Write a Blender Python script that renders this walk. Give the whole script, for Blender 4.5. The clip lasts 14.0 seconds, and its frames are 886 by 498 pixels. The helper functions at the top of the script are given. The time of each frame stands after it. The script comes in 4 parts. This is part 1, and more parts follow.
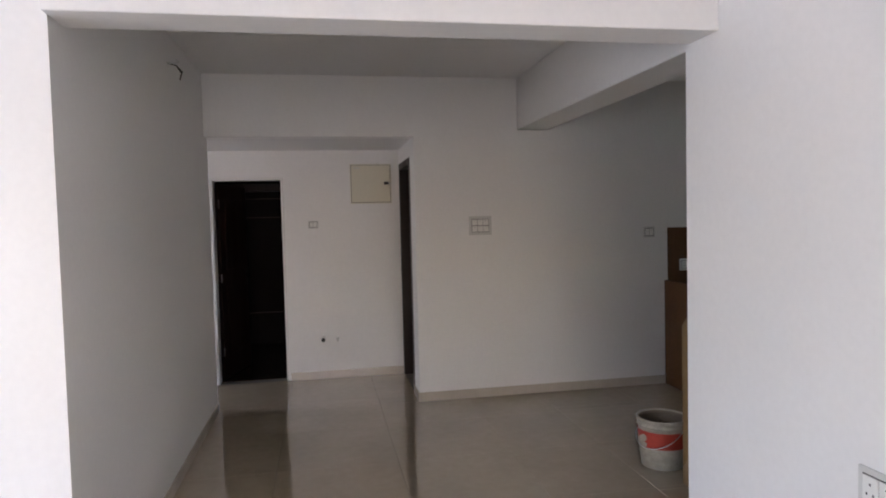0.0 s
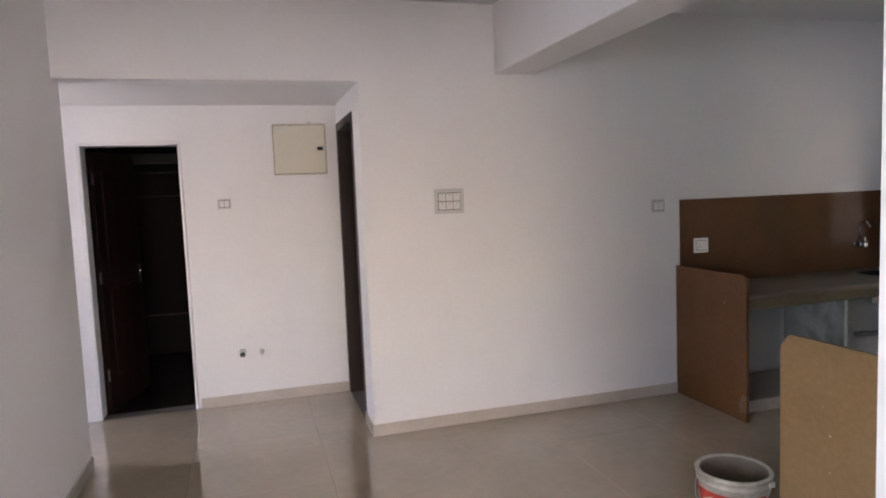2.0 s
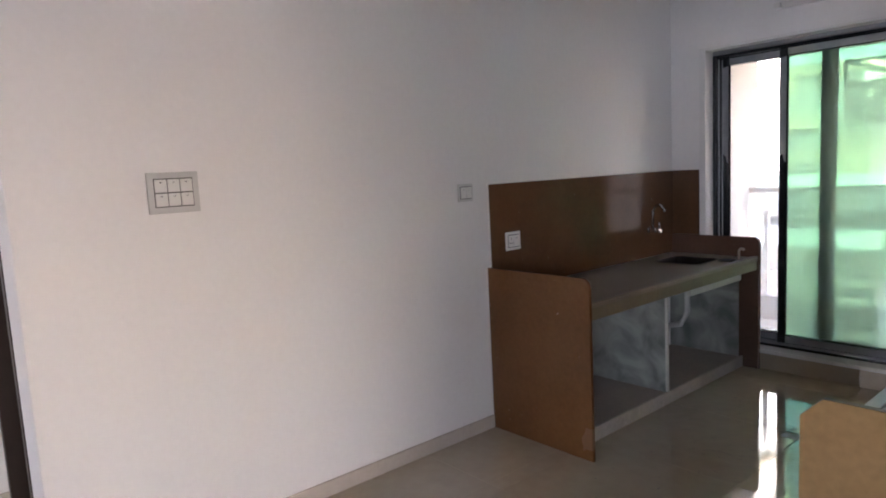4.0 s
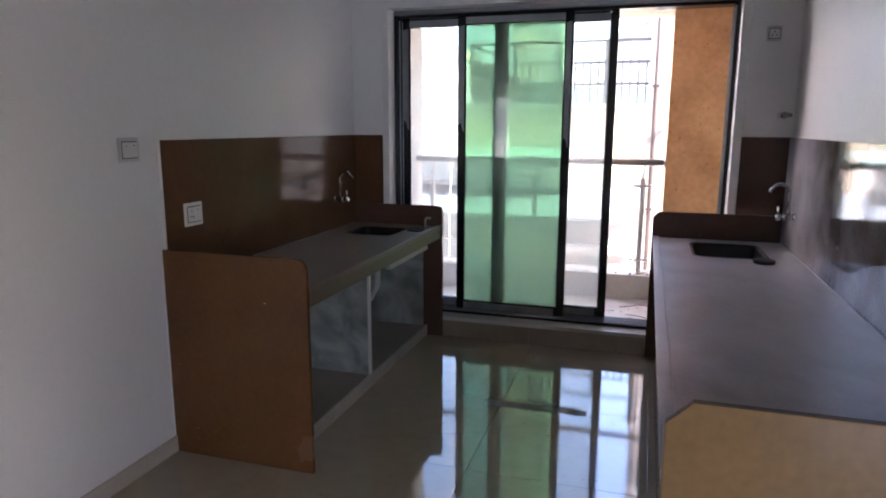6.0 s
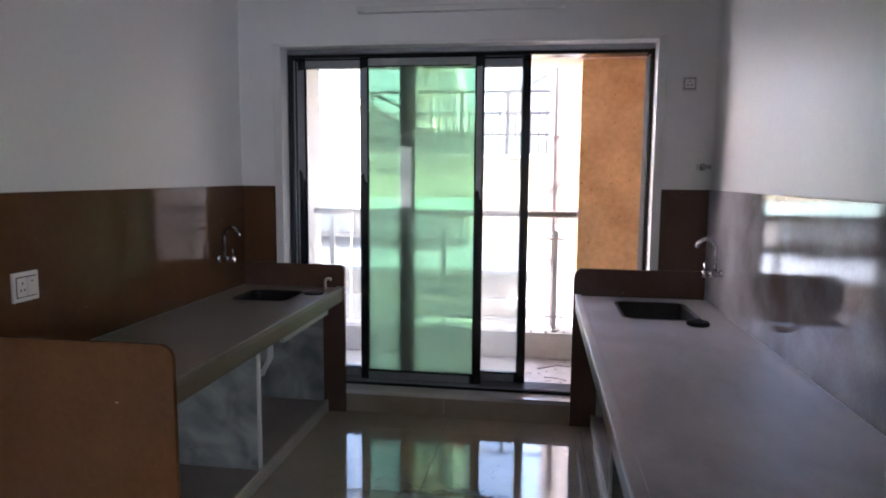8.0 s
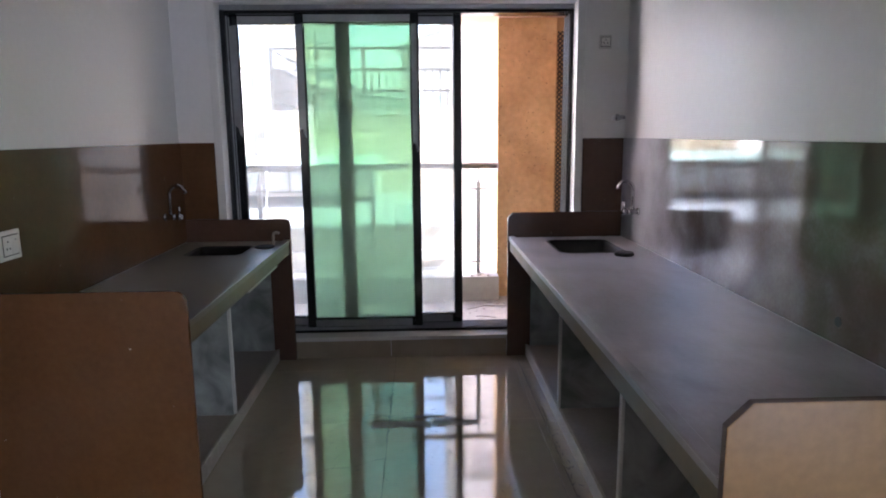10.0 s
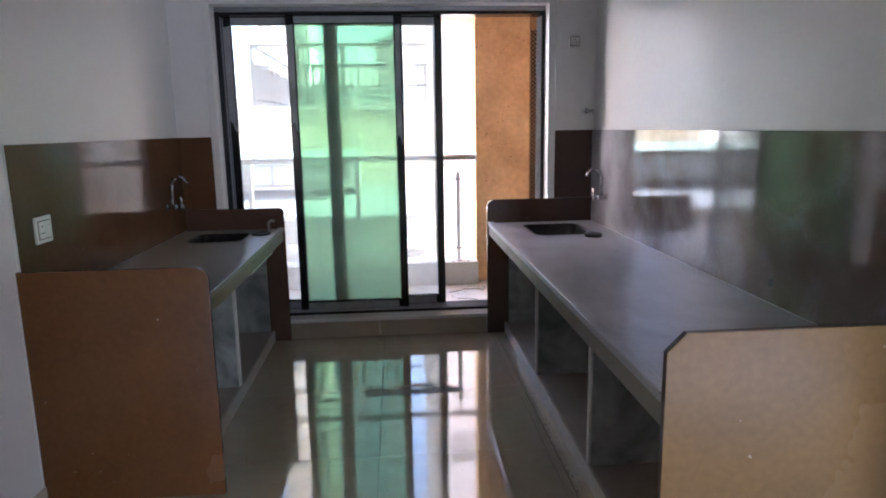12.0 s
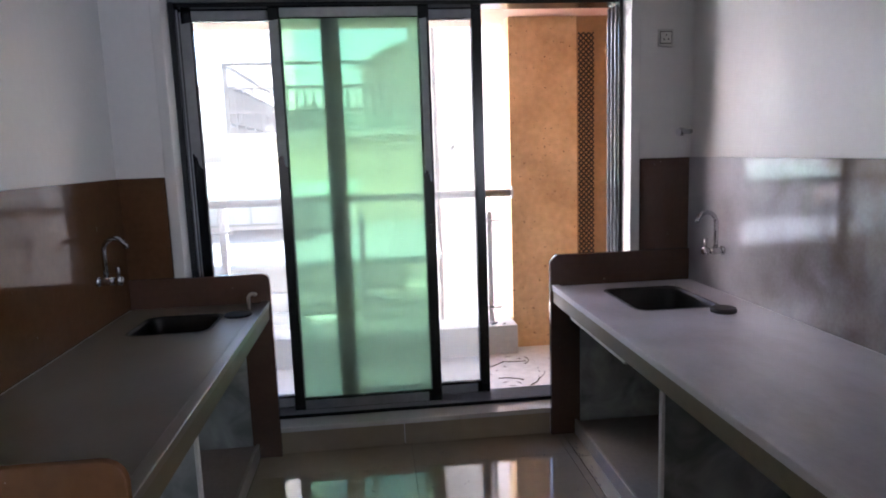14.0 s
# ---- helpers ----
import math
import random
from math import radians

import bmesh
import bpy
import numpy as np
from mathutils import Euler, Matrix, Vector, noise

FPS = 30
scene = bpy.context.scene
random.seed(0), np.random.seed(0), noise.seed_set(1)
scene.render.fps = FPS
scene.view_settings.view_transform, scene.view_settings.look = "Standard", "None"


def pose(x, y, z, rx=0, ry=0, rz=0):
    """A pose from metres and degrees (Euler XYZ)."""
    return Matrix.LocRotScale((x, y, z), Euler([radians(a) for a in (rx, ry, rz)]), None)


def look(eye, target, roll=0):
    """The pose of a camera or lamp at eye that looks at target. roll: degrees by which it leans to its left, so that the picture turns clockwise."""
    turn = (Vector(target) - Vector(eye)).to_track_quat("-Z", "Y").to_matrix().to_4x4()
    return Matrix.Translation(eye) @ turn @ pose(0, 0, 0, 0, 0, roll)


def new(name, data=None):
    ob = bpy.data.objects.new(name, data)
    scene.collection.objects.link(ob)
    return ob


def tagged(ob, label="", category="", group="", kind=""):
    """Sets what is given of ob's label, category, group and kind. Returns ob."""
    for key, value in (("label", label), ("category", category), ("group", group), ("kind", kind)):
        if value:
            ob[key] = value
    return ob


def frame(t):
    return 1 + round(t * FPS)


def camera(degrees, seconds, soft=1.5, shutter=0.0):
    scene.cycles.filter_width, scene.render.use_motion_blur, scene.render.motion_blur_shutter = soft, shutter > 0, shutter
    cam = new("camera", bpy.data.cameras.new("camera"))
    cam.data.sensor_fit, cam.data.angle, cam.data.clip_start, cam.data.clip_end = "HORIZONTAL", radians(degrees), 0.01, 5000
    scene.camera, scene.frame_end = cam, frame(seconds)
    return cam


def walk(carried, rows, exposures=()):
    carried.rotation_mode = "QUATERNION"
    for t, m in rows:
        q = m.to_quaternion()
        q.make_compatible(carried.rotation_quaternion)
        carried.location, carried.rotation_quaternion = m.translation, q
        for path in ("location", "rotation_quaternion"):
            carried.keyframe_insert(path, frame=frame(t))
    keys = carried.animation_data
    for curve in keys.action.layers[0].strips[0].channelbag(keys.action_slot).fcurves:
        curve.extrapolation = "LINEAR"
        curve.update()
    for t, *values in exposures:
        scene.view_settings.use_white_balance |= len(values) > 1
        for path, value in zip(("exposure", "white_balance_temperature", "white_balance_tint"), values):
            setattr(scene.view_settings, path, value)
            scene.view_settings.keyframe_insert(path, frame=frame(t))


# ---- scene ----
cam = camera(68.2, 14.0, soft=1.9)
PATH = [
    (0, (5.621, -3.142, 1.604), (3.657, -2.779, 1.509), -1.4),
    (0.5, (5.345, -3.108, 1.653), (3.386, -2.712, 1.58), 0.6),
    (0.9, (5.053, -3.149, 1.643), (3.108, -2.685, 1.604), -0.5),
    (1, (4.991, -3.16, 1.644), (3.054, -2.664, 1.597), -1.9),
    (1.5, (4.624, -3.149, 1.62), (2.719, -2.547, 1.518), -1.2),
    (2, (4.181, -3.054, 1.588), (2.27, -2.49, 1.416), -2.3),
    (2.5, (3.792, -3.022, 1.567), (1.927, -2.321, 1.39), -1.2),
    (2.7, (3.618, -3.004, 1.567), (1.784, -2.224, 1.405), -1.6),
    (4.8, (2.425, -2.497, 1.551), (1.201, -0.945, 1.248), -0.4),
    (5, (2.374, -2.468, 1.521), (1.229, -0.857, 1.215), 0.4),
    (5.5, (2.199, -2.400, 1.516), (1.369, -0.617, 1.156), -0.5),
    (6, (2.069, -2.399, 1.53), (1.488, -0.521, 1.16), 0.2),
    (6.5, (2.053, -2.395, 1.519), (1.621, -0.482, 1.131), 0.7),
    (7, (2.03, -2.343, 1.515), (1.666, -0.422, 1.095), 0.4),
    (7.5, (1.987, -2.156, 1.495), (1.668, -0.213, 1.149), 0.1),
    (8, (1.91, -1.953, 1.538), (1.621, 0.014, 1.315), 0.5),
    (8.5, (1.757, -1.831, 1.528), (1.619, 0.141, 1.224), -3.8),
    (9, (1.692, -1.838, 1.527), (1.653, 0.128, 1.159), -2.3),
    (9.2, (1.653, -1.895, 1.504), (1.673, 0.075, 1.16), -0.8),
    (11.3, (1.46, -2.672, 1.509), (1.57, -0.706, 1.158), -0.3),
    (11.5, (1.443, -2.686, 1.499), (1.571, -0.717, 1.177), 0.2),
    (12, (1.479, -2.587, 1.499), (1.617, -0.625, 1.135), -1.0),
    (12.5, (1.529, -2.368, 1.501), (1.61, -0.398, 1.166), -0.4),
    (13, (1.424, -2.057, 1.518), (1.486, -0.08, 1.225), 0.4),
    (13.5, (1.348, -1.705, 1.549), (1.464, 0.267, 1.239), -2.1),
    (14, (1.228, -1.251, 1.54), (1.431, 0.717, 1.246), -2.0),
]
EXPOSURES = [(0, 3.2, 6400, 20), (0.5, 3.5, 6400, 22), (1.0, 3.7, 6400, 23), (1.5, 3.85, 6450, 24), (2.0, 4.2, 6350, 24), (2.5, 4.58, 6350, 22), (5.0, 3.95, 6200, 27),
             (5.5, 3.78, 6100, 26), (6.0, 3.82, 6050, 25), (7.0, 3.98, 6000, 24), (9.0, 4.05, 6050, 24), (11.5, 4.22, 5950, 23), (14.0, 4.15, 5950, 24)]
walk(cam, [(t, look(eye, target, roll)) for t, eye, target, roll in PATH], EXPOSURES)


# ---- world, sun, exposure ----
world = bpy.data.worlds.new("world")
scene.world = world
world.use_nodes = True
sky = world.node_tree.nodes.new("ShaderNodeTexSky")
sky.sky_type, sky.sun_disc = "NISHITA", False
sky.sun_elevation, sky.sun_rotation = radians(42.3), radians(98)
sky.air_density, sky.dust_density, sky.ozone_density = 1.0, 3.4, 1.5
background = world.node_tree.nodes["Background"]
world.node_tree.links.new(sky.outputs[0], background.inputs[0])
background.inputs[1].default_value = 0.15

sun = new("sun", bpy.data.lights.new("sun", "SUN"))
sun.data.energy, sun.data.angle, sun.data.color = 5.0, radians(0.6), (1.0, 0.97, 0.92)
sun.matrix_world = look((8.5, -1.2, 7.8), (0, 0, 0))

balcony_light = new("living_window_light", bpy.data.lights.new("living_window_light", "AREA"))
balcony_light.data.shape, balcony_light.data.size, balcony_light.data.size_y = "RECTANGLE", 2.1, 2.2
balcony_light.data.energy, balcony_light.data.color = 1.8, (1.0, 0.96, 0.93)
balcony_light.matrix_world = look((8.66, -3.0, 1.35), (0, -3.0, 1.25))

south_light = new("living_south_window_light", bpy.data.lights.new("living_south_window_light", "AREA"))
south_light.data.shape, south_light.data.size, south_light.data.size_y = "RECTANGLE", 2.9, 1.3
south_light.data.energy, south_light.data.color = 7.6, (0.68, 0.84, 1.0)
south_light.matrix_world = look((5.1, -6.88, 1.55), (5.1, 0, 1.35))

passage_light = new("passage_window_light", bpy.data.lights.new("passage_window_light", "AREA"))
passage_light.data.shape, passage_light.data.size, passage_light.data.size_y = "RECTANGLE", 0.8, 1.2
passage_light.data.energy, passage_light.data.color = 1.1, (0.95, 0.97, 1.0)
passage_light.matrix_world = look((-0.62, -6.70, 1.5), (-0.62, 0, 1.4))


# ---- materials ----
def rgb(c):
    return (*c, 1.0)


def material(name, color, rough=0.5, metal=0.0, vary=0.12, big=1.5, fine=40.0, bump=0.0, dark=None, rough_vary=0.08,
             stretch=(1, 1, 1), coat=0.0, random_value=0.0, spec=0.5, specks=None, speck_at=0.775):
    """A surface with slow stains and fine grain, in metres of the world."""
    m = bpy.data.materials.new(name)
    m.use_nodes = True
    t = m.node_tree
    b = t.nodes["Principled BSDF"]
    n, l = t.nodes.new, t.links.new
    geo = n("ShaderNodeNewGeometry")
    mapping = n("ShaderNodeMapping")
    mapping.inputs["Scale"].default_value = stretch
    l(geo.outputs["Position"], mapping.inputs["Vector"])
    n1, n2 = n("ShaderNodeTexNoise"), n("ShaderNodeTexNoise")
    for node, s, d in ((n1, big, 4), (n2, fine, 3)):
        node.inputs["Scale"].default_value, node.inputs["Detail"].default_value = s, d
        l(mapping.outputs[0], node.inputs["Vector"])
    mix = n("ShaderNodeMath")
    mix.operation = "MULTIPLY_ADD"
    mix.inputs[1].default_value = 0.35
    l(n2.outputs["Fac"], mix.inputs[0])
    half = n("ShaderNodeMath")
    half.operation = "MULTIPLY"
    half.inputs[1].default_value = 0.65
    l(n1.outputs["Fac"], half.inputs[0])
    l(half.outputs[0], mix.inputs[2])
    ramp = n("ShaderNodeValToRGB")
    e = ramp.color_ramp.elements
    e[0].position, e[1].position = 0.3, 0.7
    low = dark or tuple(c * (1 - vary) for c in color)
    e[0].color, e[1].color = rgb(low), rgb(tuple(min(1, c * (1 + vary * 0.4)) for c in color))
    l(mix.outputs[0], ramp.inputs[0])
    out = ramp.outputs[0]
    if random_value:
        info, hsv, mr = n("ShaderNodeObjectInfo"), n("ShaderNodeHueSaturation"), n("ShaderNodeMapRange")
        mr.inputs["To Min"].default_value, mr.inputs["To Max"].default_value = 1 - random_value, 1 + random_value
        l(info.outputs["Random"], mr.inputs["Value"])
        l(mr.outputs[0], hsv.inputs["Value"])
        l(out, hsv.inputs["Color"])
        out = hsv.outputs[0]
    if specks:
        sn, sr, sm = n("ShaderNodeTexNoise"), n("ShaderNodeMapRange"), n("ShaderNodeMix")
        sn.inputs["Scale"].default_value, sn.inputs["Detail"].default_value = 42.0, 2.0
        l(geo.outputs["Position"], sn.inputs["Vector"])
        sr.inputs["From Min"].default_value, sr.inputs["From Max"].default_value = speck_at, speck_at + 0.025
        l(sn.outputs["Fac"], sr.inputs["Value"])
        sm.data_type = "RGBA"
        l(sr.outputs[0], sm.inputs[0])
        l(out, sm.inputs[6])
        sm.inputs[7].default_value = rgb(specks)
        out = sm.outputs[2]
    l(out, b.inputs["Base Color"])
    rr = n("ShaderNodeMapRange")
    rr.inputs["From Min"].default_value, rr.inputs["From Max"].default_value = 0.3, 0.7
    rr.inputs["To Min"].default_value, rr.inputs["To Max"].default_value = max(0.0, rough - rough_vary), min(1, rough + rough_vary)
    l(n1.outputs["Fac"], rr.inputs["Value"])
    l(rr.outputs[0], b.inputs["Roughness"])
    b.inputs["Metallic"].default_value = metal
    b.inputs["Specular IOR Level"].default_value = spec
    if coat:
        b.inputs["Coat Weight"].default_value, b.inputs["Coat Roughness"].default_value = coat, 0.04
    if bump:
        bp = n("ShaderNodeBump")
        bp.inputs["Strength"].default_value, bp.inputs["Distance"].default_value = bump, 0.004
        l(mix.outputs[0], bp.inputs["Height"])
        l(bp.outputs[0], b.inputs["Normal"])
    return m


def glass(name, tint, haze=0.1):
    """A thin dusty pane: it lets the light straight through, tinted, glows a little with its dust, and mirrors by Fresnel."""
    m = bpy.data.materials.new(name)
    m.use_nodes = True
    t = m.node_tree
    t.nodes.remove(t.nodes["Principled BSDF"])
    n, l = t.nodes.new, t.links.new
    clear, mirror, mix, fres = n("ShaderNodeBsdfTransparent"), n("ShaderNodeBsdfGlossy"), n("ShaderNodeMixShader"), n("ShaderNodeFresnel")
    noise_node, ramp = n("ShaderNodeTexNoise"), n("ShaderNodeValToRGB")
    noise_node.inputs["Scale"].default_value = 3.0
    ramp.color_ramp.elements[0].color = rgb(tuple(c * 0.94 for c in tint))
    ramp.color_ramp.elements[1].color = rgb(tint)
    l(n("ShaderNodeNewGeometry").outputs["Position"], noise_node.inputs["Vector"])
    l(noise_node.outputs["Fac"], ramp.inputs[0])
    l(ramp.outputs[0], clear.inputs["Color"])
    mirror.inputs["Roughness"].default_value = 0.02
    fres.inputs["IOR"].default_value = 1.45
    dust, film = n("ShaderNodeBsdfTranslucent"), n("ShaderNodeMixShader")
    dust.inputs["Color"].default_value = rgb(tuple(0.78 * c ** 0.25 for c in tint))
    film.inputs[0].default_value = haze
    l(clear.outputs[0], film.inputs[1])
    l(dust.outputs[0], film.inputs[2])
    l(fres.outputs[0], mix.inputs[0])
    l(film.outputs[0], mix.inputs[1])
    l(mirror.outputs[0], mix.inputs[2])
    l(mix.outputs[0], t.nodes["Material Output"].inputs["Surface"])
    return m


def dusty(name, stone, dust, gloss, dull, stretch, lo, hi, spec, window_lift):
    """Polished stone under a film of dust: wiped patches and streaks; the last argument paints window light, paler that
    way.
    """
    m = bpy.data.materials.new(name)
    m.use_nodes = True
    t = m.node_tree
    b = t.nodes["Principled BSDF"]
    n, l = t.nodes.new, t.links.new
    geo, mapping = n("ShaderNodeNewGeometry"), n("ShaderNodeMapping")
    mapping.inputs["Scale"].default_value = stretch
    l(geo.outputs["Position"], mapping.inputs["Vector"])
    total = None
    for scale, detail, twist, share in ((1.7, 3, 0.5, 0.72), (6.5, 4, 0.4, 0.20), (60.0, 3, 0.0, 0.08)):
        tex, mul = n("ShaderNodeTexNoise"), n("ShaderNodeMath")
        tex.inputs["Scale"].default_value, tex.inputs["Detail"].default_value, tex.inputs["Distortion"].default_value = scale, detail, twist
        l(mapping.outputs[0], tex.inputs["Vector"])
        mul.operation = "MULTIPLY_ADD"
        mul.inputs[1].default_value, mul.inputs[2].default_value = share, 0.0
        l(tex.outputs["Fac"], mul.inputs[0])
        if total is not None:
            l(total, mul.inputs[2])
        total = mul.outputs[0]
    # window light painted in: film raised along y toward the window
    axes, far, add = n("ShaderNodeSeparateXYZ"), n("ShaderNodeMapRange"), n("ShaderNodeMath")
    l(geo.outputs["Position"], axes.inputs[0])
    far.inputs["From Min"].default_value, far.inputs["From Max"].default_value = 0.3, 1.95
    far.inputs["To Min"].default_value, far.inputs["To Max"].default_value = 0.0, window_lift
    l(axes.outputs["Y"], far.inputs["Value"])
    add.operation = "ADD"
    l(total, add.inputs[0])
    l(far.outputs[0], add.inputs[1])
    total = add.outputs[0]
    film = n("ShaderNodeMapRange")
    film.interpolation_type = "SMOOTHSTEP"
    film.inputs["From Min"].default_value, film.inputs["From Max"].default_value = lo, hi
    l(total, film.inputs["Value"])
    mix = n("ShaderNodeMix")
    mix.data_type = "RGBA"
    mix.inputs[6].default_value, mix.inputs[7].default_value = rgb(stone), rgb(dust)
    l(film.outputs[0], mix.inputs[0])
    l(mix.outputs[2], b.inputs["Base Color"])
    rough = n("ShaderNodeMapRange")
    rough.inputs["To Min"].default_value, rough.inputs["To Max"].default_value = gloss, dull
    l(film.outputs[0], rough.inputs["Value"])
    l(rough.outputs[0], b.inputs["Roughness"])
    b.inputs["Specular IOR Level"].default_value = spec
    return m


def veined(name, light, vein, rough, scale=2.2, lo=0.42, hi=0.62):
    """Marble: cloudy veins over a pale ground."""
    m = material(name, light, rough, vary=0.2)
    t = m.node_tree
    n, l = t.nodes.new, t.links.new
    geo, warp = n("ShaderNodeNewGeometry"), n("ShaderNodeTexNoise")
    warp.inputs["Scale"].default_value, warp.inputs["Detail"].default_value = scale, 8
    warp.inputs["Distortion"].default_value = 0.7
    l(geo.outputs["Position"], warp.inputs["Vector"])
    ramp = n("ShaderNodeValToRGB")
    ramp.color_ramp.elements[0].position, ramp.color_ramp.elements[1].position = lo, hi
    ramp.color_ramp.elements[0].color, ramp.color_ramp.elements[1].color = rgb(vein), rgb(light)
    l(warp.outputs["Fac"], ramp.inputs[0])
    l(ramp.outputs[0], t.nodes["Principled BSDF"].inputs["Base Color"])
    return m


M_WALL = material("white_wall_paint", (0.78, 0.765, 0.75), 0.48, vary=0.06, big=0.9, fine=35, bump=0.05, spec=0.6)
M_CEIL = material("white_ceiling_paint", (0.74, 0.73, 0.72), 0.8, vary=0.05, big=0.7, fine=35, bump=0.05)
M_TILE = material("cream_vitrified_tile", (0.385, 0.318, 0.232), 0.06, vary=0.14, big=1.7, fine=14, dark=(0.33, 0.268, 0.19),
                  rough_vary=0.035, random_value=0.03, spec=1.0, coat=0.5)
M_GROUT = material("dark_grout", (0.10, 0.085, 0.07), 0.9)
M_SKIRT = material("cream_tile_skirting", (0.52, 0.46, 0.39), 0.17, vary=0.12, big=3)
M_BROWN = material("brown_polished_stone", (0.105, 0.06, 0.042), 0.10, vary=0.18, big=2.0, fine=40, rough_vary=0.04, spec=0.42, specks=(0.30, 0.24, 0.19))
M_SPLASH = material("dull_brown_stone", (0.118, 0.061, 0.030), 0.095, vary=0.22, big=2.6, fine=40, rough_vary=0.03, spec=0.11, specks=(0.26, 0.21, 0.17))
# dust film, with window light put in as paler colour toward the window
M_DUSTLIT = dusty("dusty_stone_window_lit", (0.095, 0.067, 0.046), (0.60, 0.58, 0.62), 0.065, 0.16, (1.0, 1.0, 1.0), 0.45, 1.10, 0.6, 0.46)
# one panel stone in two colours: lit on the long counter, shaded on the short
M_PANEL_LIT = material("tan_stone_panel_lit", (0.265, 0.163, 0.073), 0.26, vary=0.24, big=2.2, fine=45, rough_vary=0.05, spec=0.22, specks=(0.42, 0.34, 0.24))
M_PANEL = material("tan_stone_panel_shaded", (0.140, 0.062, 0.023), 0.22, vary=0.26, big=2.2, fine=45, rough_vary=0.06, spec=0.28, specks=(0.42, 0.32, 0.24))
M_EDGE = material("dark_stone_edge", (0.085, 0.05, 0.032), 0.45, vary=0.3, fine=45)
# long worktop's dust, brightened in colour for the window light falling there
M_TOPD = dusty("dusted_granite_window_lit", (0.14, 0.11, 0.10), (0.64, 0.61, 0.645), 0.26, 0.44, (1.0, 0.55, 1.0), 0.18, 0.84, 0.5, 0.24)
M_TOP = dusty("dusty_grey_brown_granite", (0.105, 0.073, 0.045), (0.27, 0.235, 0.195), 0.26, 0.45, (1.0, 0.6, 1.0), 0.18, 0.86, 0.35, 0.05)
M_APRON = material("olive_brown_stone_strip", (0.145, 0.112, 0.064), 0.40, vary=0.3, big=5, fine=40)
M_MARBLE = veined("grey_veined_marble", (0.36, 0.37, 0.34), (0.12, 0.13, 0.12), 0.4, 4.5, 0.34, 0.64)
M_MEDGE = material("pale_marble_edge", (0.55, 0.53, 0.48), 0.5, vary=0.2)
M_BEDGE = material("worn_stone_edging", (0.40, 0.34, 0.285), 0.5, vary=0.3, big=6, fine=40)
M_LEDGE = veined("pale_marble_ledge", (0.66, 0.63, 0.58), (0.5, 0.47, 0.43), 0.16, 1.5)
M_BASE = material("dusty_base_slab", (0.32, 0.265, 0.225), 0.55, vary=0.25, big=4, fine=60)
M_JAMB = material("white_marble_jamb", (0.74, 0.73, 0.71), 0.38, vary=0.06)
M_BLACK = material("black_anodised_aluminium", (0.012, 0.013, 0.014), 0.19, 0.0, vary=0.3, fine=40, rough_vary=0.05)
M_GREYAL = material("grey_aluminium_track", (0.30, 0.31, 0.33), 0.38, 0.8, vary=0.15)
M_GREEN = glass("green_tinted_glass", (0.50, 0.73, 0.545), 0.30)
M_CLEAR = glass("clear_glass", (0.86, 0.89, 0.865), 0.22)
M_STEEL = material("brushed_steel", (0.70, 0.70, 0.71), 0.36, 1.0, vary=0.12, fine=50, rough_vary=0.05)
M_SINK = material("dull_sink_steel", (0.045, 0.043, 0.042), 0.40, 1.0, vary=0.25, big=8, fine=50)
M_CHROME = material("chrome", (0.55, 0.55, 0.57), 0.10, 1.0, vary=0.06)
M_PLASTIC = material("white_plastic", (0.72, 0.71, 0.68), 0.40, vary=0.05)
M_PLATE = material("grey_white_plate", (0.58, 0.575, 0.555), 0.40, vary=0.06)
M_GRID = material("grey_switch_grid", (0.12, 0.115, 0.11), 0.6)
M_DARK = material("black_rubber", (0.02, 0.02, 0.02), 0.7)
M_BOX = material("cream_enamelled_metal", (0.66, 0.62, 0.50), 0.4, vary=0.06)
M_WOOD = material("dark_brown_door_laminate", (0.019, 0.009, 0.0065), 0.55, vary=0.35, big=2, fine=50, stretch=(3, 3, 0.3), spec=0.15)
# door brown taken near black for the unlit room
M_INNER = material("inner_door_unlit_dark", (0.010, 0.006, 0.005), 0.6, vary=0.3, spec=0.1)
M_FRAME = material("dark_brown_door_frame", (0.035, 0.022, 0.017), 0.46, vary=0.25, stretch=(3, 3, 0.4), spec=0.25)
# near-black colour stands for the room's lack of light
M_ROOM = material("unlit_room_dark", (0.009, 0.006, 0.005), 0.8, spec=0.1)
M_ORANGE = material("orange_textured_plaster", (0.69, 0.455, 0.245), 0.85, vary=0.3, big=3.0, fine=22, bump=0.9, dark=(0.47, 0.28, 0.13), specks=(0.22, 0.11, 0.05), speck_at=0.69)
M_WALLSHADE = material("orange_plaster_shaded", (0.40, 0.215, 0.095), 0.9, vary=0.3, big=3, fine=30, bump=0.6)
M_PINK = material("peach_balcony_paint", (0.66, 0.42, 0.32), 0.8, vary=0.1)
M_CREAMW = material("cream_outer_plaster", (0.50, 0.49, 0.455), 0.85, vary=0.18, big=2, fine=30, bump=0.3)
M_BFLOOR = material("stained_balcony_tile", (0.55, 0.52, 0.48), 0.4, vary=0.35, big=5, fine=18)
M_RED = material("red_printed_band", (0.42, 0.045, 0.025), 0.45, vary=0.25)
M_BUCKET = material("dirty_white_bucket_plastic", (0.44, 0.395, 0.315), 0.5, vary=0.4, big=9, fine=40)
M_CEMENT = material("dried_cement", (0.21, 0.165, 0.12), 0.9, vary=0.3, big=10, fine=60, bump=0.5)
M_YELLOW = material("yellow_outer_paint", (0.55, 0.465, 0.33), 0.85, vary=0.14, big=0.8)
M_TEAL = material("green_grey_outer_paint", (0.20, 0.30, 0.27), 0.8, vary=0.2, big=0.6)
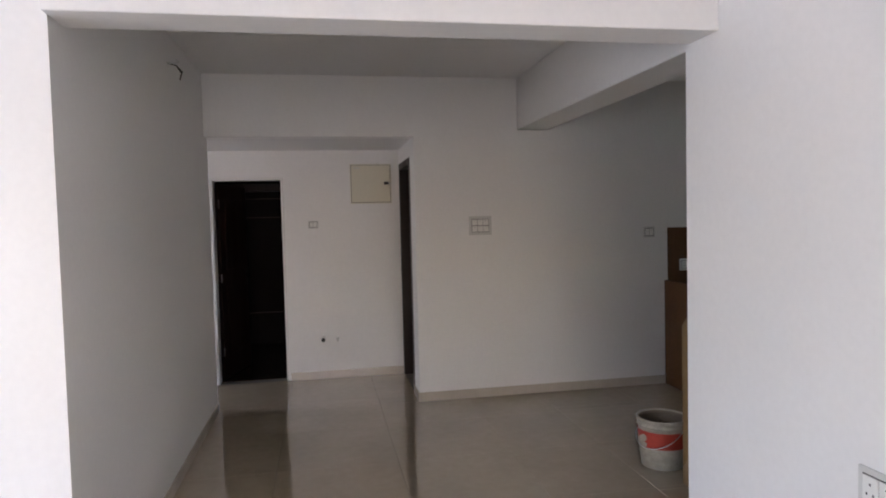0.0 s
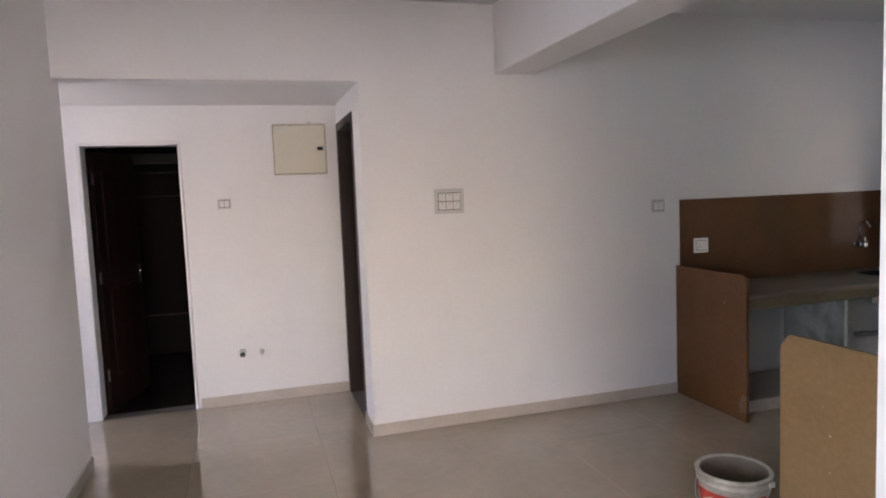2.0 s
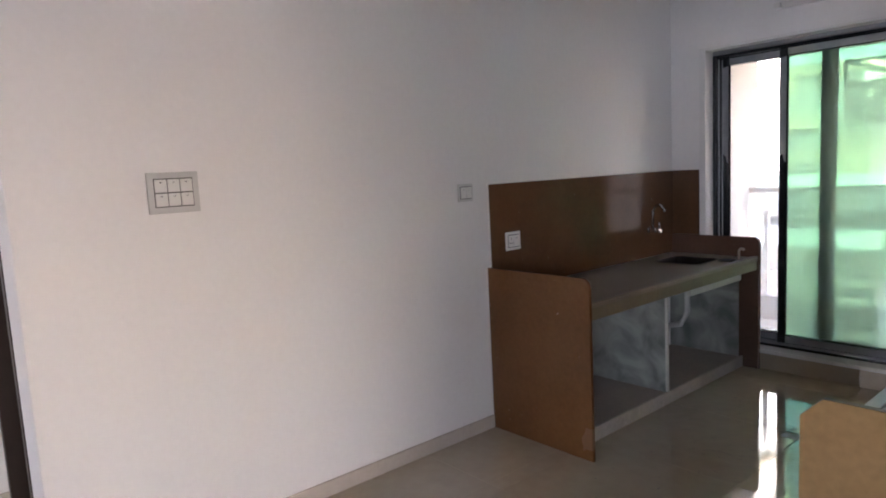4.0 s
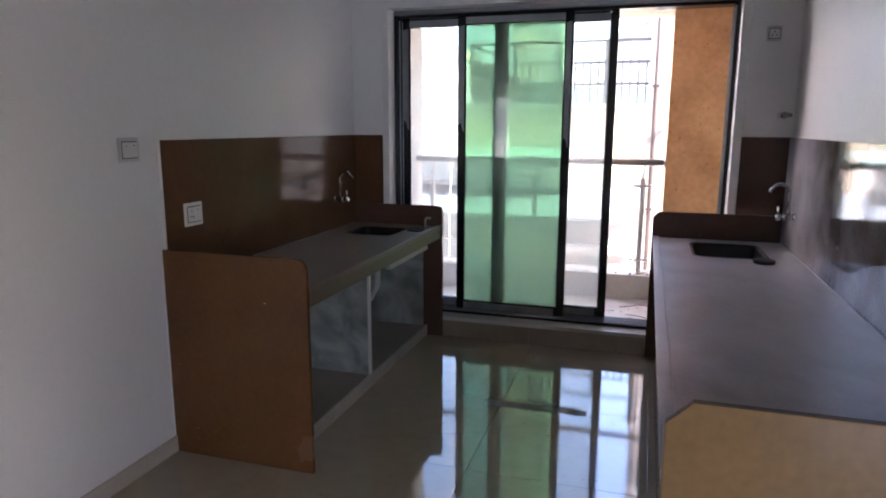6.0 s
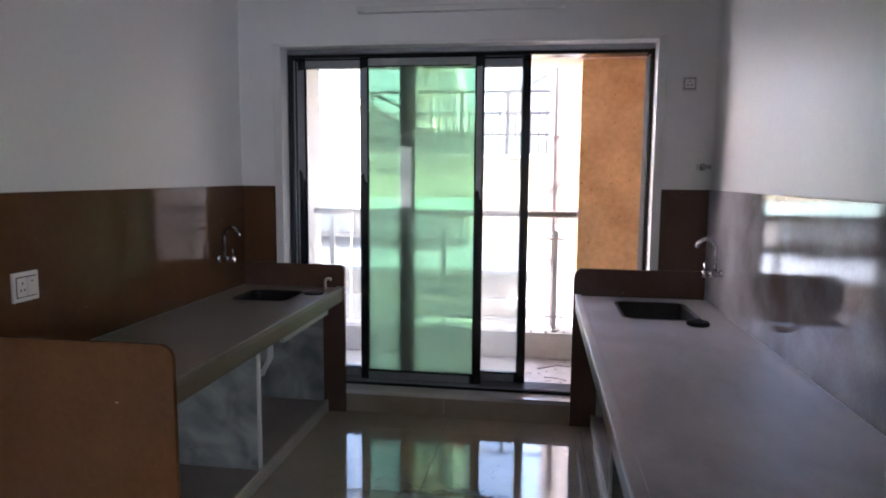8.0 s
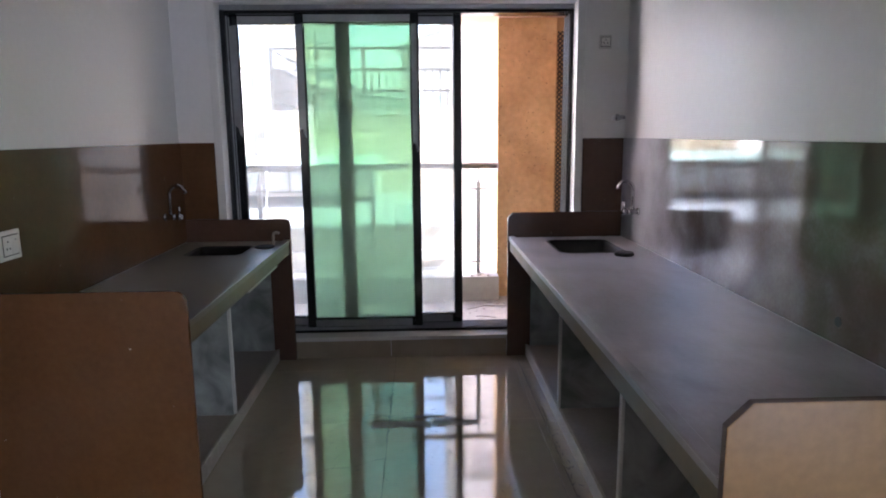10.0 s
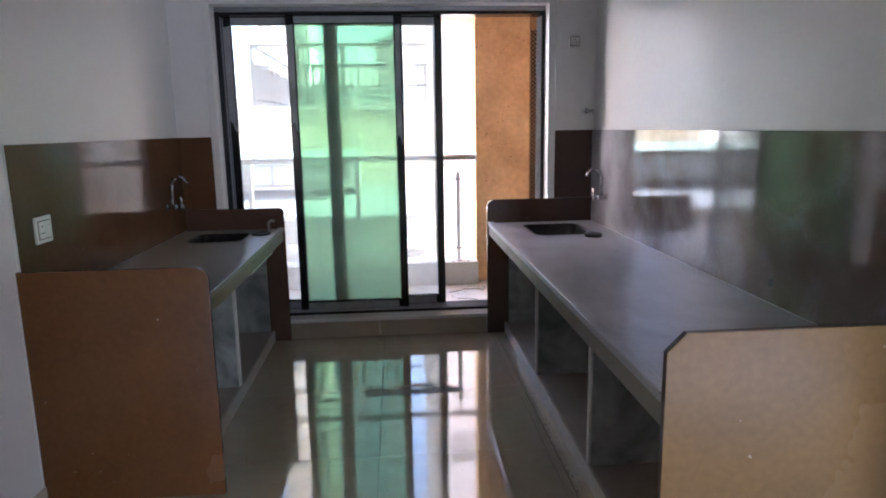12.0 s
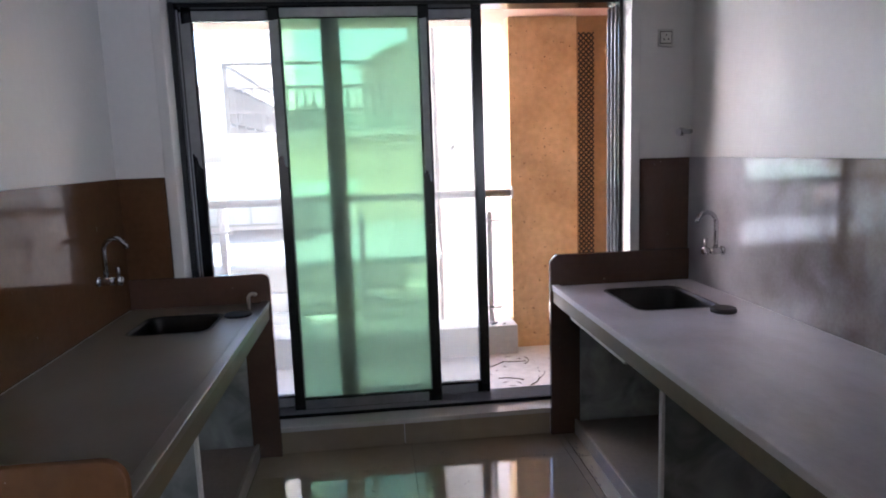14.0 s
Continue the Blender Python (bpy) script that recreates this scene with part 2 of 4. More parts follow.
M_WHITEB = material("pale_outer_paint", (0.42, 0.41, 0.39), 0.85, vary=0.14, big=0.6)
M_BEIGE = material("beige_outer_paint", (0.40, 0.36, 0.34), 0.85, vary=0.15, big=0.6)
M_HOUSE = material("sunlit_cream_paint", (0.82, 0.80, 0.76), 0.85, vary=0.08, big=0.6)
M_ROOF = material("pale_sheet_roof", (0.20, 0.23, 0.25), 0.5, vary=0.3, big=0.8)
M_RAIL = material("dark_painted_rail", (0.07, 0.075, 0.08), 0.5)
M_FILM = material("grey_protective_film", (0.30, 0.315, 0.325), 0.45, vary=0.3, big=4, fine=30, bump=0.3, spec=0.4)
M_POST = material("dull_brushed_steel", (0.62, 0.62, 0.62), 0.45, 0.0, vary=0.15, fine=50)
M_HANDRAIL = material("dull_steel_handrail", (0.30, 0.29, 0.28), 0.45, 0.3, vary=0.15, fine=50)
M_CABLE = material("white_cable_sheath", (0.6, 0.6, 0.58), 0.5, vary=0.1)
M_BRONZE = material("brown_grille_paint", (0.045, 0.028, 0.022), 0.5)
M_GROUND = material("pale_dusty_ground", (0.25, 0.235, 0.205), 0.95, vary=0.3, big=0.15, fine=2)
# grey of the reflected sky is put into the panes' base colour
M_PANEG = material("sky_lit_window_glass", (0.42, 0.46, 0.48), 0.08, vary=0.2)
M_RUST = material("rusty_mesh", (0.05, 0.03, 0.02), 0.8)
M_FLAKE = material("dry_mud_flake", (0.15, 0.125, 0.10), 0.9, vary=0.3)
M_MORTAR = material("broken_mortar", (0.40, 0.37, 0.33), 0.8, vary=0.45, big=14, fine=70, bump=0.6)

# ---- mesh helpers ----
ORIGIN = {}


def box(x0, x1, y0, y1, z0, z1, bevel=0.0, seg=1, bm=None):
    own = bmesh.new()
    m = Matrix.Translation(((x0 + x1) / 2, (y0 + y1) / 2, (z0 + z1) / 2)) @ Matrix.Diagonal((x1 - x0, y1 - y0, z1 - z0, 1))
    bmesh.ops.create_cube(own, size=1, matrix=m)
    if bevel:
        bmesh.ops.bevel(own, geom=own.edges[:], offset=bevel, segments=seg, affect="EDGES", profile=0.5)
    return merge(bm, own)


def merge(bm, own):
    if bm is None:
        return own
    me = bpy.data.meshes.new("join")
    own.to_mesh(me)
    bm.from_mesh(me)
    own.free()
    bpy.data.meshes.remove(me)
    return bm


def tube(points, r, sides=12, bm=None, taper=None):
    """A round bar along a line of points."""
    own = bmesh.new()
    pts = [Vector(p) for p in points]
    rings = []
    for i, p in enumerate(pts):
        d = (pts[min(i + 1, len(pts) - 1)] - pts[max(i - 1, 0)]).normalized()
        up = Vector((0, 0, 1)) if abs(d.z) < 0.9 else Vector((0, 1, 0))
        a = d.cross(up).normalized()
        b = d.cross(a)
        rad = taper[i] if taper else r
        rings.append([own.verts.new(p + rad * (math.cos(k) * a + math.sin(k) * b)) for k in (2 * math.pi * j / sides for j in range(sides))])
    for q, s in zip(rings, rings[1:]):
        for j in range(sides):
            own.faces.new((q[j], q[(j + 1) % sides], s[(j + 1) % sides], s[j]))
    own.faces.new(rings[0][::-1])
    own.faces.new(rings[-1])
    bmesh.ops.recalc_face_normals(own, faces=own.faces[:])
    for face in own.faces:
        face.smooth = len(face.verts) == 4
    return merge(bm, own)


def turned(profile, centre, sides=36, bm=None, smooth=True, caps=True):
    """A body of revolution about the upright axis through centre; profile: (radius, height)."""
    own = bmesh.new()
    rings = []
    for r, z in profile:
        rings.append([own.verts.new((centre[0] + r * math.cos(k), centre[1] + r * math.sin(k), centre[2] + z))
                      for k in (2 * math.pi * j / sides for j in range(sides))])
    for q, s in zip(rings, rings[1:]):
        for j in range(sides):
            face = own.faces.new((q[j], q[(j + 1) % sides], s[(j + 1) % sides], s[j]))
            face.smooth = smooth
    if caps:
        own.faces.new(rings[0][::-1])
        own.faces.new(rings[-1])
    else:
        for j in range(sides):
            own.faces.new((rings[-1][j], rings[-1][(j + 1) % sides], rings[0][(j + 1) % sides], rings[0][j]))
    bmesh.ops.recalc_face_normals(own, faces=own.faces[:])
    return merge(bm, own)


def outline_slab(outline, axis, a, b, bevel=0.0):
    """A flat slab with the given outline; axis is the one across its thickness, from a to b."""
    own = bmesh.new()

    def at(p, d):
        return {"x": (d, p[0], p[1]), "y": (p[0], d, p[1]), "z": (p[0], p[1], d)}[axis]
    face = own.faces.new([own.verts.new(at(p, a)) for p in outline])
    moved = bmesh.ops.extrude_face_region(own, geom=[face])
    step = Vector(at((0, 0), b - a))
    bmesh.ops.translate(own, vec=step, verts=[v for v in moved["geom"] if isinstance(v, bmesh.types.BMVert)])
    bmesh.ops.recalc_face_normals(own, faces=own.faces[:])
    if bevel:
        bmesh.ops.bevel(own, geom=own.edges[:], offset=bevel, segments=2, affect="EDGES", profile=0.5)
    return own


def rounded(x0, x1, z0, z1, r, corners=(0, 0, 1, 0), steps=5):
    """A rectangle's outline with some rounded corners: low-left, low-right, high-right, high-left."""
    out = []
    for (cx, cz, ang), on in zip(((x0, z0, 180), (x1, z0, 270), (x1, z1, 0), (x0, z1, 90)), corners):
        if not on:
            out.append((cx, cz))
            continue
        mx, mz = cx + (r if cx == x0 else -r), cz + (r if cz == z0 else -r)
        for k in range(steps + 1):
            t = radians(ang + 90 * k / steps)
            out.append((mx + r * math.cos(t), mz + r * math.sin(t)))
    return out


def link(name, bm, mat, parent=None, label=""):
    bm_mats = mat if isinstance(mat, (list, tuple)) else [mat]
    if parent is not None:
        bm.transform(Matrix.Translation(-ORIGIN[parent]))
    me = bpy.data.meshes.new(name)
    bm.to_mesh(me)
    bm.free()
    for m in bm_mats:
        me.materials.append(m)
    ob = new(name, me)
    ORIGIN[ob] = ORIGIN[parent] if parent is not None else Vector()
    if parent is not None:
        ob.parent = parent
    if label:
        ob["label"] = label
    return ob


def part(name, bm, mat, parent, label=""):
    return link(name, bm, mat, parent, label)


def thing(name, place, label, category, group="", kind=""):
    ob = new(name)
    ob.location = place
    ob.empty_display_size = 0.05
    ORIGIN[ob] = Vector(place)
    return tagged(ob, label, category, group, kind)


def structure(name, bm, mat, label, category):
    return tagged(link(name, bm, mat), label, category, kind="structure")


def boxes(*rows):
    bm = bmesh.new()
    for r in rows:
        box(*r, bm=bm)
    return bm


# ---- rooms: heights and lines of the plan ----
H = 2.82
WEST, EAST, NORTH = 0.0, 2.90, 2.07
SOUTH = -4.06
CORNER = -2.34
HALL = -1.10
LIV_N, LIV_W, LIV_E, LIV_S = -1.51, 3.09, 8.6, -6.8
BEAM1 = 2.345
BEAM2 = 2.366
LINTEL = 2.31

structure("wall_west", boxes((-0.15, WEST, CORNER, 2.30, 0, H)), M_WALL, "white painted plaster wall between dining space and kitchen", "wall")
structure("wall_over_passage", boxes((-0.15, WEST, SOUTH, CORNER, LINTEL, H)), M_WALL, "white painted lintel wall over the passage opening", "wall")
structure("wall_passage_west", boxes((-1.25, HALL, -3.505, -2.05, 0, LINTEL), (-1.25, HALL, -4.205, -3.505, 2.045, LINTEL), (-1.25, HALL, -6.6, -4.205, 0, LINTEL)),
          M_WALL, "white painted passage wall with a dark doorway", "wall")
structure("wall_passage_north", boxes((-0.285, -0.15, CORNER, -2.20, 0, LINTEL), (HALL, -0.285, CORNER, -2.20, 2.165, LINTEL)),
          M_WALL, "white painted wall over a dark door frame", "wall")
structure("wall_passage_end", boxes((-1.25, -1.04, -6.75, -6.6, 0, LINTEL), (-0.2, -0.15, -6.75, -6.6, 0, LINTEL), (-1.04, -0.2, -6.75, -6.6, 0, 0.88), (-1.04, -0.2, -6.75, -6.6, 2.12, LINTEL)), M_WALL, "white painted wall at the passage end", "wall")
structure("wall_passage_east", boxes((-0.15, 0.0, -6.75, SOUTH - 0.15, 0, LINTEL)), M_WALL, "white painted passage wall", "wall")
structure("ceiling_passage", boxes((-1.25, -0.15, -6.75, -2.20, LINTEL, LINTEL + 0.12)), M_CEIL, "low white painted passage ceiling", "ceiling")
structure("wall_south", boxes((-0.15, LIV_W, SOUTH - 0.15, SOUTH, 0, H)), M_WALL, "plain white painted dining wall", "wall")
structure("wall_living_west", boxes((LIV_W - 0.15, LIV_W, LIV_S, SOUTH - 0.15, 0, H)), M_WALL, "white painted living room wall", "wall")
structure("wall_living_south", boxes((LIV_W - 0.15, 3.6, LIV_S - 0.15, LIV_S, 0, H), (6.6, LIV_E + 0.2, LIV_S - 0.15, LIV_S, 0, H), (3.6, 6.6, LIV_S - 0.15, LIV_S, 0, 0.88), (3.6, 6.6, LIV_S - 0.15, LIV_S, 2.22, H)), M_WALL, "white painted living room wall with a window", "wall")
structure("wall_living_north", boxes((3.10, LIV_E + 0.2, LIV_N, LIV_N + 0.15, 0, H)), M_WALL, "white painted living room wall with a switch plate", "wall")
structure("wall_living_east", boxes((LIV_E, LIV_E + 0.2, LIV_S, -4.1, 0, H), (LIV_E, LIV_E + 0.2, -1.9, LIV_N, 0, H),
                                   (LIV_E, LIV_E + 0.2, -4.1, -1.9, 2.45, H), (LIV_E, LIV_E + 0.2, -4.1, -1.9, 0, 0.12)),
          M_WALL, "white painted wall with a wide window opening", "wall")
structure("wall_east", boxes((EAST, 3.10, LIV_N, 2.30, 0, H)), M_WALL, "white painted kitchen wall ending in a plain corner", "wall")
WX0, WX1, WZ0, WZ1 = 0.230, 2.617, 0.118, 2.342
structure("wall_north", boxes((WEST, WX0, NORTH, 2.30, 0, H), (WX1, EAST, NORTH, 2.30, 0, H), (WX0, WX1, NORTH, 2.30, WZ1 + 0.007, H), (WX0, WX1, NORTH + 0.014, 2.30, 0, WZ0)),
          M_WALL, "white painted kitchen end wall around the balcony window", "wall")
structure("ceiling", boxes((-0.15, LIV_E + 0.2, LIV_S - 0.15, 2.30, H, H + 0.14)), M_CEIL, "plain white painted ceiling", "ceiling")
structure("beam_living", box(2.93, 3.15, SOUTH, LIV_N, BEAM1, H, 0.006, 2), M_WALL, "white painted ceiling beam across the opening", "beam")
structure("beam_kitchen", box(WEST, EAST, -1.41, -1.13, BEAM2, H, 0.006, 2), M_WALL, "white painted ceiling beam before the kitchen", "beam")

# unseen slabs, walls and floor added to keep sun and sky light out
structure("roof_sun_blocker", boxes((LIV_E + 0.2, LIV_E + 2.6, -5.4, -1.2, 2.47, 2.60)), M_CREAMW, "unseen slab added to keep sun out of the living room", "roof")
structure("wall_light_blocker", boxes((11.0, 11.2, -5.4, -1.2, -0.1, 1.05), (LIV_E + 0.201, 11.0, -5.4, -5.25, -0.1, 2.469), (LIV_E + 0.201, 11.0, -1.35, -1.2, -0.1, 2.469)), M_CREAMW, "unseen walls added to cut light into the living room", "wall")
structure("floor_light_blocker", boxes((LIV_E + 0.201, 11.2, -5.4, -1.2, -0.25, -0.101)), M_BFLOOR, "unseen floor added under the light blocker", "floor")
structure("roof_south_blocker", boxes((3.4, 6.8, LIV_S - 0.95, LIV_S - 0.15, 2.26, 2.34)), M_CREAMW, "unseen slab added to keep sun off the south window", "roof")

# skirting
structure("baseboard_west", box(0.0, 0.012, CORNER - 0.012, -0.001, 0, 0.078, 0.002), M_SKIRT, "low cream tile skirting", "skirting")
structure("baseboard_corner", box(-0.285, 0.0, CORNER - 0.012, CORNER, 0, 0.078, 0.002), M_SKIRT, "low cream tile skirting", "skirting")
structure("baseboard_passage", box(HALL, HALL + 0.012, -3.488, CORNER - 0.001, 0, 0.078, 0.002), M_SKIRT, "low cream tile skirting", "skirting")
structure("baseboard_south", box(-0.15, LIV_W, SOUTH, SOUTH + 0.012, 0, 0.078, 0.002), M_SKIRT, "low cream tile skirting", "skirting")

# rooms behind the two doorways; the store's darkness is put into its colours
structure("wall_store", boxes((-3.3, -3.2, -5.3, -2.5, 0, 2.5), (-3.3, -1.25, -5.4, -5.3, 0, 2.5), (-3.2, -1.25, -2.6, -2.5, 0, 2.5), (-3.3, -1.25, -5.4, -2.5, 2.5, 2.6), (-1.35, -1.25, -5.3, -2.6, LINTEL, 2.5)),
          M_ROOM, "inner room walls, coloured near-black for the missing light", "wall")
structure("floor_store", boxes((-3.3, -1.25, -5.4, -2.5, -0.1, 0.0)), material("unlit_room_floor_dark", (0.03, 0.023, 0.019), 0.17, vary=0.3), "inner room floor, coloured dark for the missing light", "floor")
structure("wall_bedroom", boxes((-1.25, -1.1, -2.20, -0.2, 0, 2.6), (-1.1, -0.15, -0.3, -0.2, 0, 2.6), (-1.25, -0.15, -2.20, -0.2, 2.6, 2.7), (-1.1, -0.15, -2.20, -2.12, LINTEL, 2.6)), M_WALL, "dim white wall behind an open door", "wall")
structure("floor_bedroom", boxes((-1.25, -0.15, -2.20, -0.2, -0.1, 0.0)), M_SKIRT, "cream floor of a side room", "floor")


# ---- kitchen counters ----
def slab_with_hole(x0, x1, y0, y1, z0, z1, hole, r):
    """A worktop with a rounded cut-out for the sink."""
    own = bmesh.new()
    outer = [(x0, y0), (x1, y0), (x1, y1), (x0, y1)]
    inner = rounded(*hole, r, (1, 1, 1, 1), 4)
    edges = []
    for loop in (outer, inner):
        vs = [own.verts.new((*p, z1)) for p in loop]
        edges += [own.edges.new((vs[i], vs[(i + 1) % len(vs)])) for i in range(len(vs))]
    bmesh.ops.triangle_fill(own, use_beauty=True, edges=edges)
    moved = bmesh.ops.extrude_face_region(own, geom=own.faces[:])
    bmesh.ops.translate(own, vec=(0, 0, z0 - z1), verts=[v for v in moved["geom"] if isinstance(v, bmesh.types.BMVert)])
    bmesh.ops.recalc_face_normals(own, faces=own.faces[:])
    return own


def basin(hole, z, depth, r):
    """A pressed steel bowl: rim, sloping sides and a floor, one skin with thickness."""
    own = bmesh.new()
    x0, x1, y0, y1 = hole
    rings = []
    for inset, dz, rr in ((-0.012, 0.003, r + 0.01), (0.002, 0.004, r), (0.006, -0.01, r), (0.016, -depth + 0.03, r), (0.04, -depth, r * 0.7), (0.10, -depth - 0.004, r * 0.4)):
        ring = rounded(x0 + inset, x1 - inset, y0 + inset, y1 - inset, rr, (1, 1, 1, 1), 4)
        rings.append([own.verts.new((*p, z + dz)) for p in ring])
    for q, s in zip(rings, rings[1:]):
        for j in range(len(q)):
            own.faces.new((q[j], q[(j + 1) % len(q)], s[(j + 1) % len(q)], s[j])).smooth = True
    own.faces.new(rings[-1])
    bmesh.ops.recalc_face_normals(own, faces=own.faces[:])
    for face in own.faces:
        if face.normal.z < -0.5:
            face.normal_flip()
    return own


TOP = 0.822


def counter(side, y_near, near_top, x_wall, x_front, near_out, base_out, partitions, hole, label, m_top, m_panel, m_edge):
    """side +1: the wall is on the low-x side; -1: on the high-x side."""
    s = side

    def bx(a, b):
        p, q = x_wall + s * a, x_wall + s * b
        return (min(p, q), max(p, q))
    depth = abs(x_front - x_wall)
    root = thing("kitchen_counter", (x_wall + s * depth / 2, (y_near + NORTH) / 2, 0), label, "kitchen counter", "stone kitchen counters")
    t = 0.022
    # worktop, with its apron
    a = bx(0.017, depth - 0.012)
    part("worktop", slab_with_hole(a[0], a[1], y_near + t + 0.001, NORTH - 0.037, TOP - 0.02, TOP, hole, 0.05), m_top, root, "dusty grey-brown granite worktop")
    lip = bx(depth - 0.05, depth - 0.008)
    part("front_lip", box(*lip, y_near + t + 0.002, NORTH - 0.038, TOP + 0.001, TOP + 0.010, 0.004, 2), m_top, root)
    part("apron", box(*bx(depth - 0.038, depth - 0.016), y_near + t + 0.001, NORTH - 0.038, TOP - 0.088, TOP - 0.0205, 0.003), M_APRON, root, "olive-brown stone strip under the worktop edge")
    # side slabs
    hi = near_top
    outline = [(x_wall + s * p, z) for p, z in rounded(0.002, near_out, 0.0, hi, 0.05, (0, 0, 1, 0), 5 if s > 0 else 1)]
    slab = outline_slab(outline, "y", y_near, y_near + t, 0.003)
    for face in slab.faces:
        face.material_index = 0 if abs(face.normal.y) > 0.6 else 1
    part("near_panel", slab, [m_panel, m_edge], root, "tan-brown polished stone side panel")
    ez = 0.968 if s > 0 else 0.988
    outline = [(x_wall + s * p, z) for p, z in rounded(0.016, depth - 0.004, 0.0, ez, 0.035, (0, 0, 1, 0), 4 if s > 0 else 1)]
    part("end_panel", outline_slab(outline, "y", NORTH - 0.036, NORTH - 0.002, 0.003), M_BROWN, root, "dark brown stone end panel by the window")
    # base and uprights
    part("base_slab", box(*bx(0.004, base_out - 0.0155), y_near + t + 0.001, NORTH - 0.038, 0.0, 0.075, 0.004), M_BASE, root, "dusty raised stone base")
    part("base_edging", box(*bx(base_out - 0.015, base_out), y_near + t + 0.001, NORTH - 0.038, 0.0, 0.082, 0.003), M_BEDGE, root, "pale stone edging strip")
    for y in partitions:
        p = part("partition", box(*bx(0.004, base_out - 0.017), y - 0.011, y + 0.011, 0.076, TOP - 0.021, 0.001), M_MARBLE, root, "grey veined marble upright")
        part("front_edge", box(*bx(base_out - 0.0165, base_out - 0.003), y - 0.012, y + 0.012, 0.083, TOP - 0.022, 0.002), M_MEDGE, p)
    part("end_lining", box(*bx(0.004, base_out - 0.03), NORTH - 0.052, NORTH - 0.038, 0.076, TOP - 0.09, 0.001), M_MARBLE, root, "grey veined marble lining")
    part("sink_rail", box(*bx(depth - 0.10, depth - 0.072), partitions[0] + 0.2, NORTH - 0.16, TOP - 0.15, TOP - 0.0885, 0.002), M_MEDGE, root, "pale marble strip under the sink")
    sink = part("sink", basin(hole, TOP, 0.17, 0.05), M_SINK, root, "dull stainless steel sink bowl")
    c = ((hole[0] + hole[1]) / 2, (hole[2] + hole[3]) / 2, TOP - 0.174)
    part("drain", turned([(0.001, 0.004), (0.02, 0.003), (0.035, 0.006), (0.043, 0.004), (0.044, 0.0)], c, 20), M_STEEL, sink)
    # waste pipe below
    pipe = tube([(c[0], c[1], c[2] - 0.004), (c[0], c[1], c[2] - 0.2), (c[0] - s * 0.05, c[1], c[2] - 0.30), (x_wall + s * 0.05, c[1], c[2] - 0.36)], 0.02, 10)
    part("waste_pipe", pipe, M_PLATE, root, "white plastic waste pipe")
    return root


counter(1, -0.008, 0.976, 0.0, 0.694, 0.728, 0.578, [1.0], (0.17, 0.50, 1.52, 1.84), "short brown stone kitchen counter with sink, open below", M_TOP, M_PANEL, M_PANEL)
counter(-1, -1.088, 0.992, EAST, 2.122, 0.766, 0.648, [0.985, -0.06], (2.355, 2.725, 1.42, 1.88), "long brown stone kitchen counter with sink, open below", M_TOPD, M_PANEL_LIT, M_EDGE)

# splashbacks
structure("trim_splashback_west", box(0.0, 0.014, 0.0225, NORTH, TOP, 1.463, 0.001), M_SPLASH, "glossy brown stone splashback", "splashback")
structure("trim_splashback_west_return", box(0.0145, 0.226, NORTH - 0.014, NORTH, 0.969, 1.463, 0.001), M_SPLASH, "glossy brown stone splashback", "splashback")
structure("trim_splashback_east", box(EAST - 0.014, EAST, -1.065, NORTH, TOP, 1.468, 0.001), M_DUSTLIT, "glossy brown stone splashback with dust and painted window light", "splashback")
structure("trim_splashback_east_return", box(2.6175, EAST - 0.0145, NORTH - 0.014, NORTH, 0.989, 1.468, 0.001), M_BROWN, "glossy brown stone splashback", "splashback")


structure("trim_caulk_panel", box(0.0, 0.006, -0.013, -0.0085, 0.079, 0.976), M_JAMB, "white filler line along the stone panel", "filler")
structure("trim_caulk_edge", box(0.0, 0.010, 0.017, 0.0222, 0.973, 1.463), M_JAMB, "white filler line along the splashback", "filler")
structure("trim_caulk_east_top", box(EAST - 0.010, EAST, -1.06, NORTH - 0.015, 1.4685, 1.472), M_JAMB, "white filler line along the splashback", "filler")
structure("trim_caulk_top", box(0.0, 0.010, 0.017, NORTH - 0.015, 1.4635, 1.467), M_JAMB, "white filler line along the splashback", "filler")


def tap(wall_x, s, y, z):
    root = thing("wall_tap", (wall_x, y, z), "chrome swan-neck tap on the brown splashback", "tap", "kitchen taps")
    part("flange", tube([(wall_x, y, z), (wall_x + s * 0.008, y, z), (wall_x + s * 0.014, y, z)], 0.022, 16, taper=[0.023, 0.022, 0.014]), M_CHROME, root)
    part("body", tube([(wall_x + s * 0.010, y, z), (wall_x + s * 0.02, y, z), (wall_x + s * 0.058, y, z), (wall_x + s * 0.072, y, z)], 0.016, 14, taper=[0.013, 0.017, 0.019, 0.016]), M_CHROME, root)
    x = wall_x + s * 0.038
    pts = [(x, y, z + 0.01), (x, y, z + 0.13)]
    for k in range(1, 11):
        a = radians(180 - 17 * k)
        pts.append((x + s * (0.052 + 0.052 * math.cos(a)), y - 0.012 * k / 10, z + 0.13 + 0.058 * math.sin(a)))
    part("spout", tube(pts, 0.011, 12), M_CHROME, root, "curved chrome spout")
    knob = part("knob", tube([(wall_x + s * 0.072, y, z), (wall_x + s * 0.078, y, z), (wall_x + s * 0.100, y, z), (wall_x + s * 0.105, y, z)], 0.02, 14, taper=[0.014, 0.02, 0.02, 0.015]), M_CHROME, root)
    part("lever", tube([(wall_x + s * 0.090, y, z + 0.012), (wall_x + s * 0.090, y, z + 0.062)], 0.007, 10, taper=[0.006, 0.009]), M_CHROME, knob)
    return root


tap(0.014, 1, 1.70, 1.03)
tap(EAST - 0.014, -1, 1.70, 1.025)

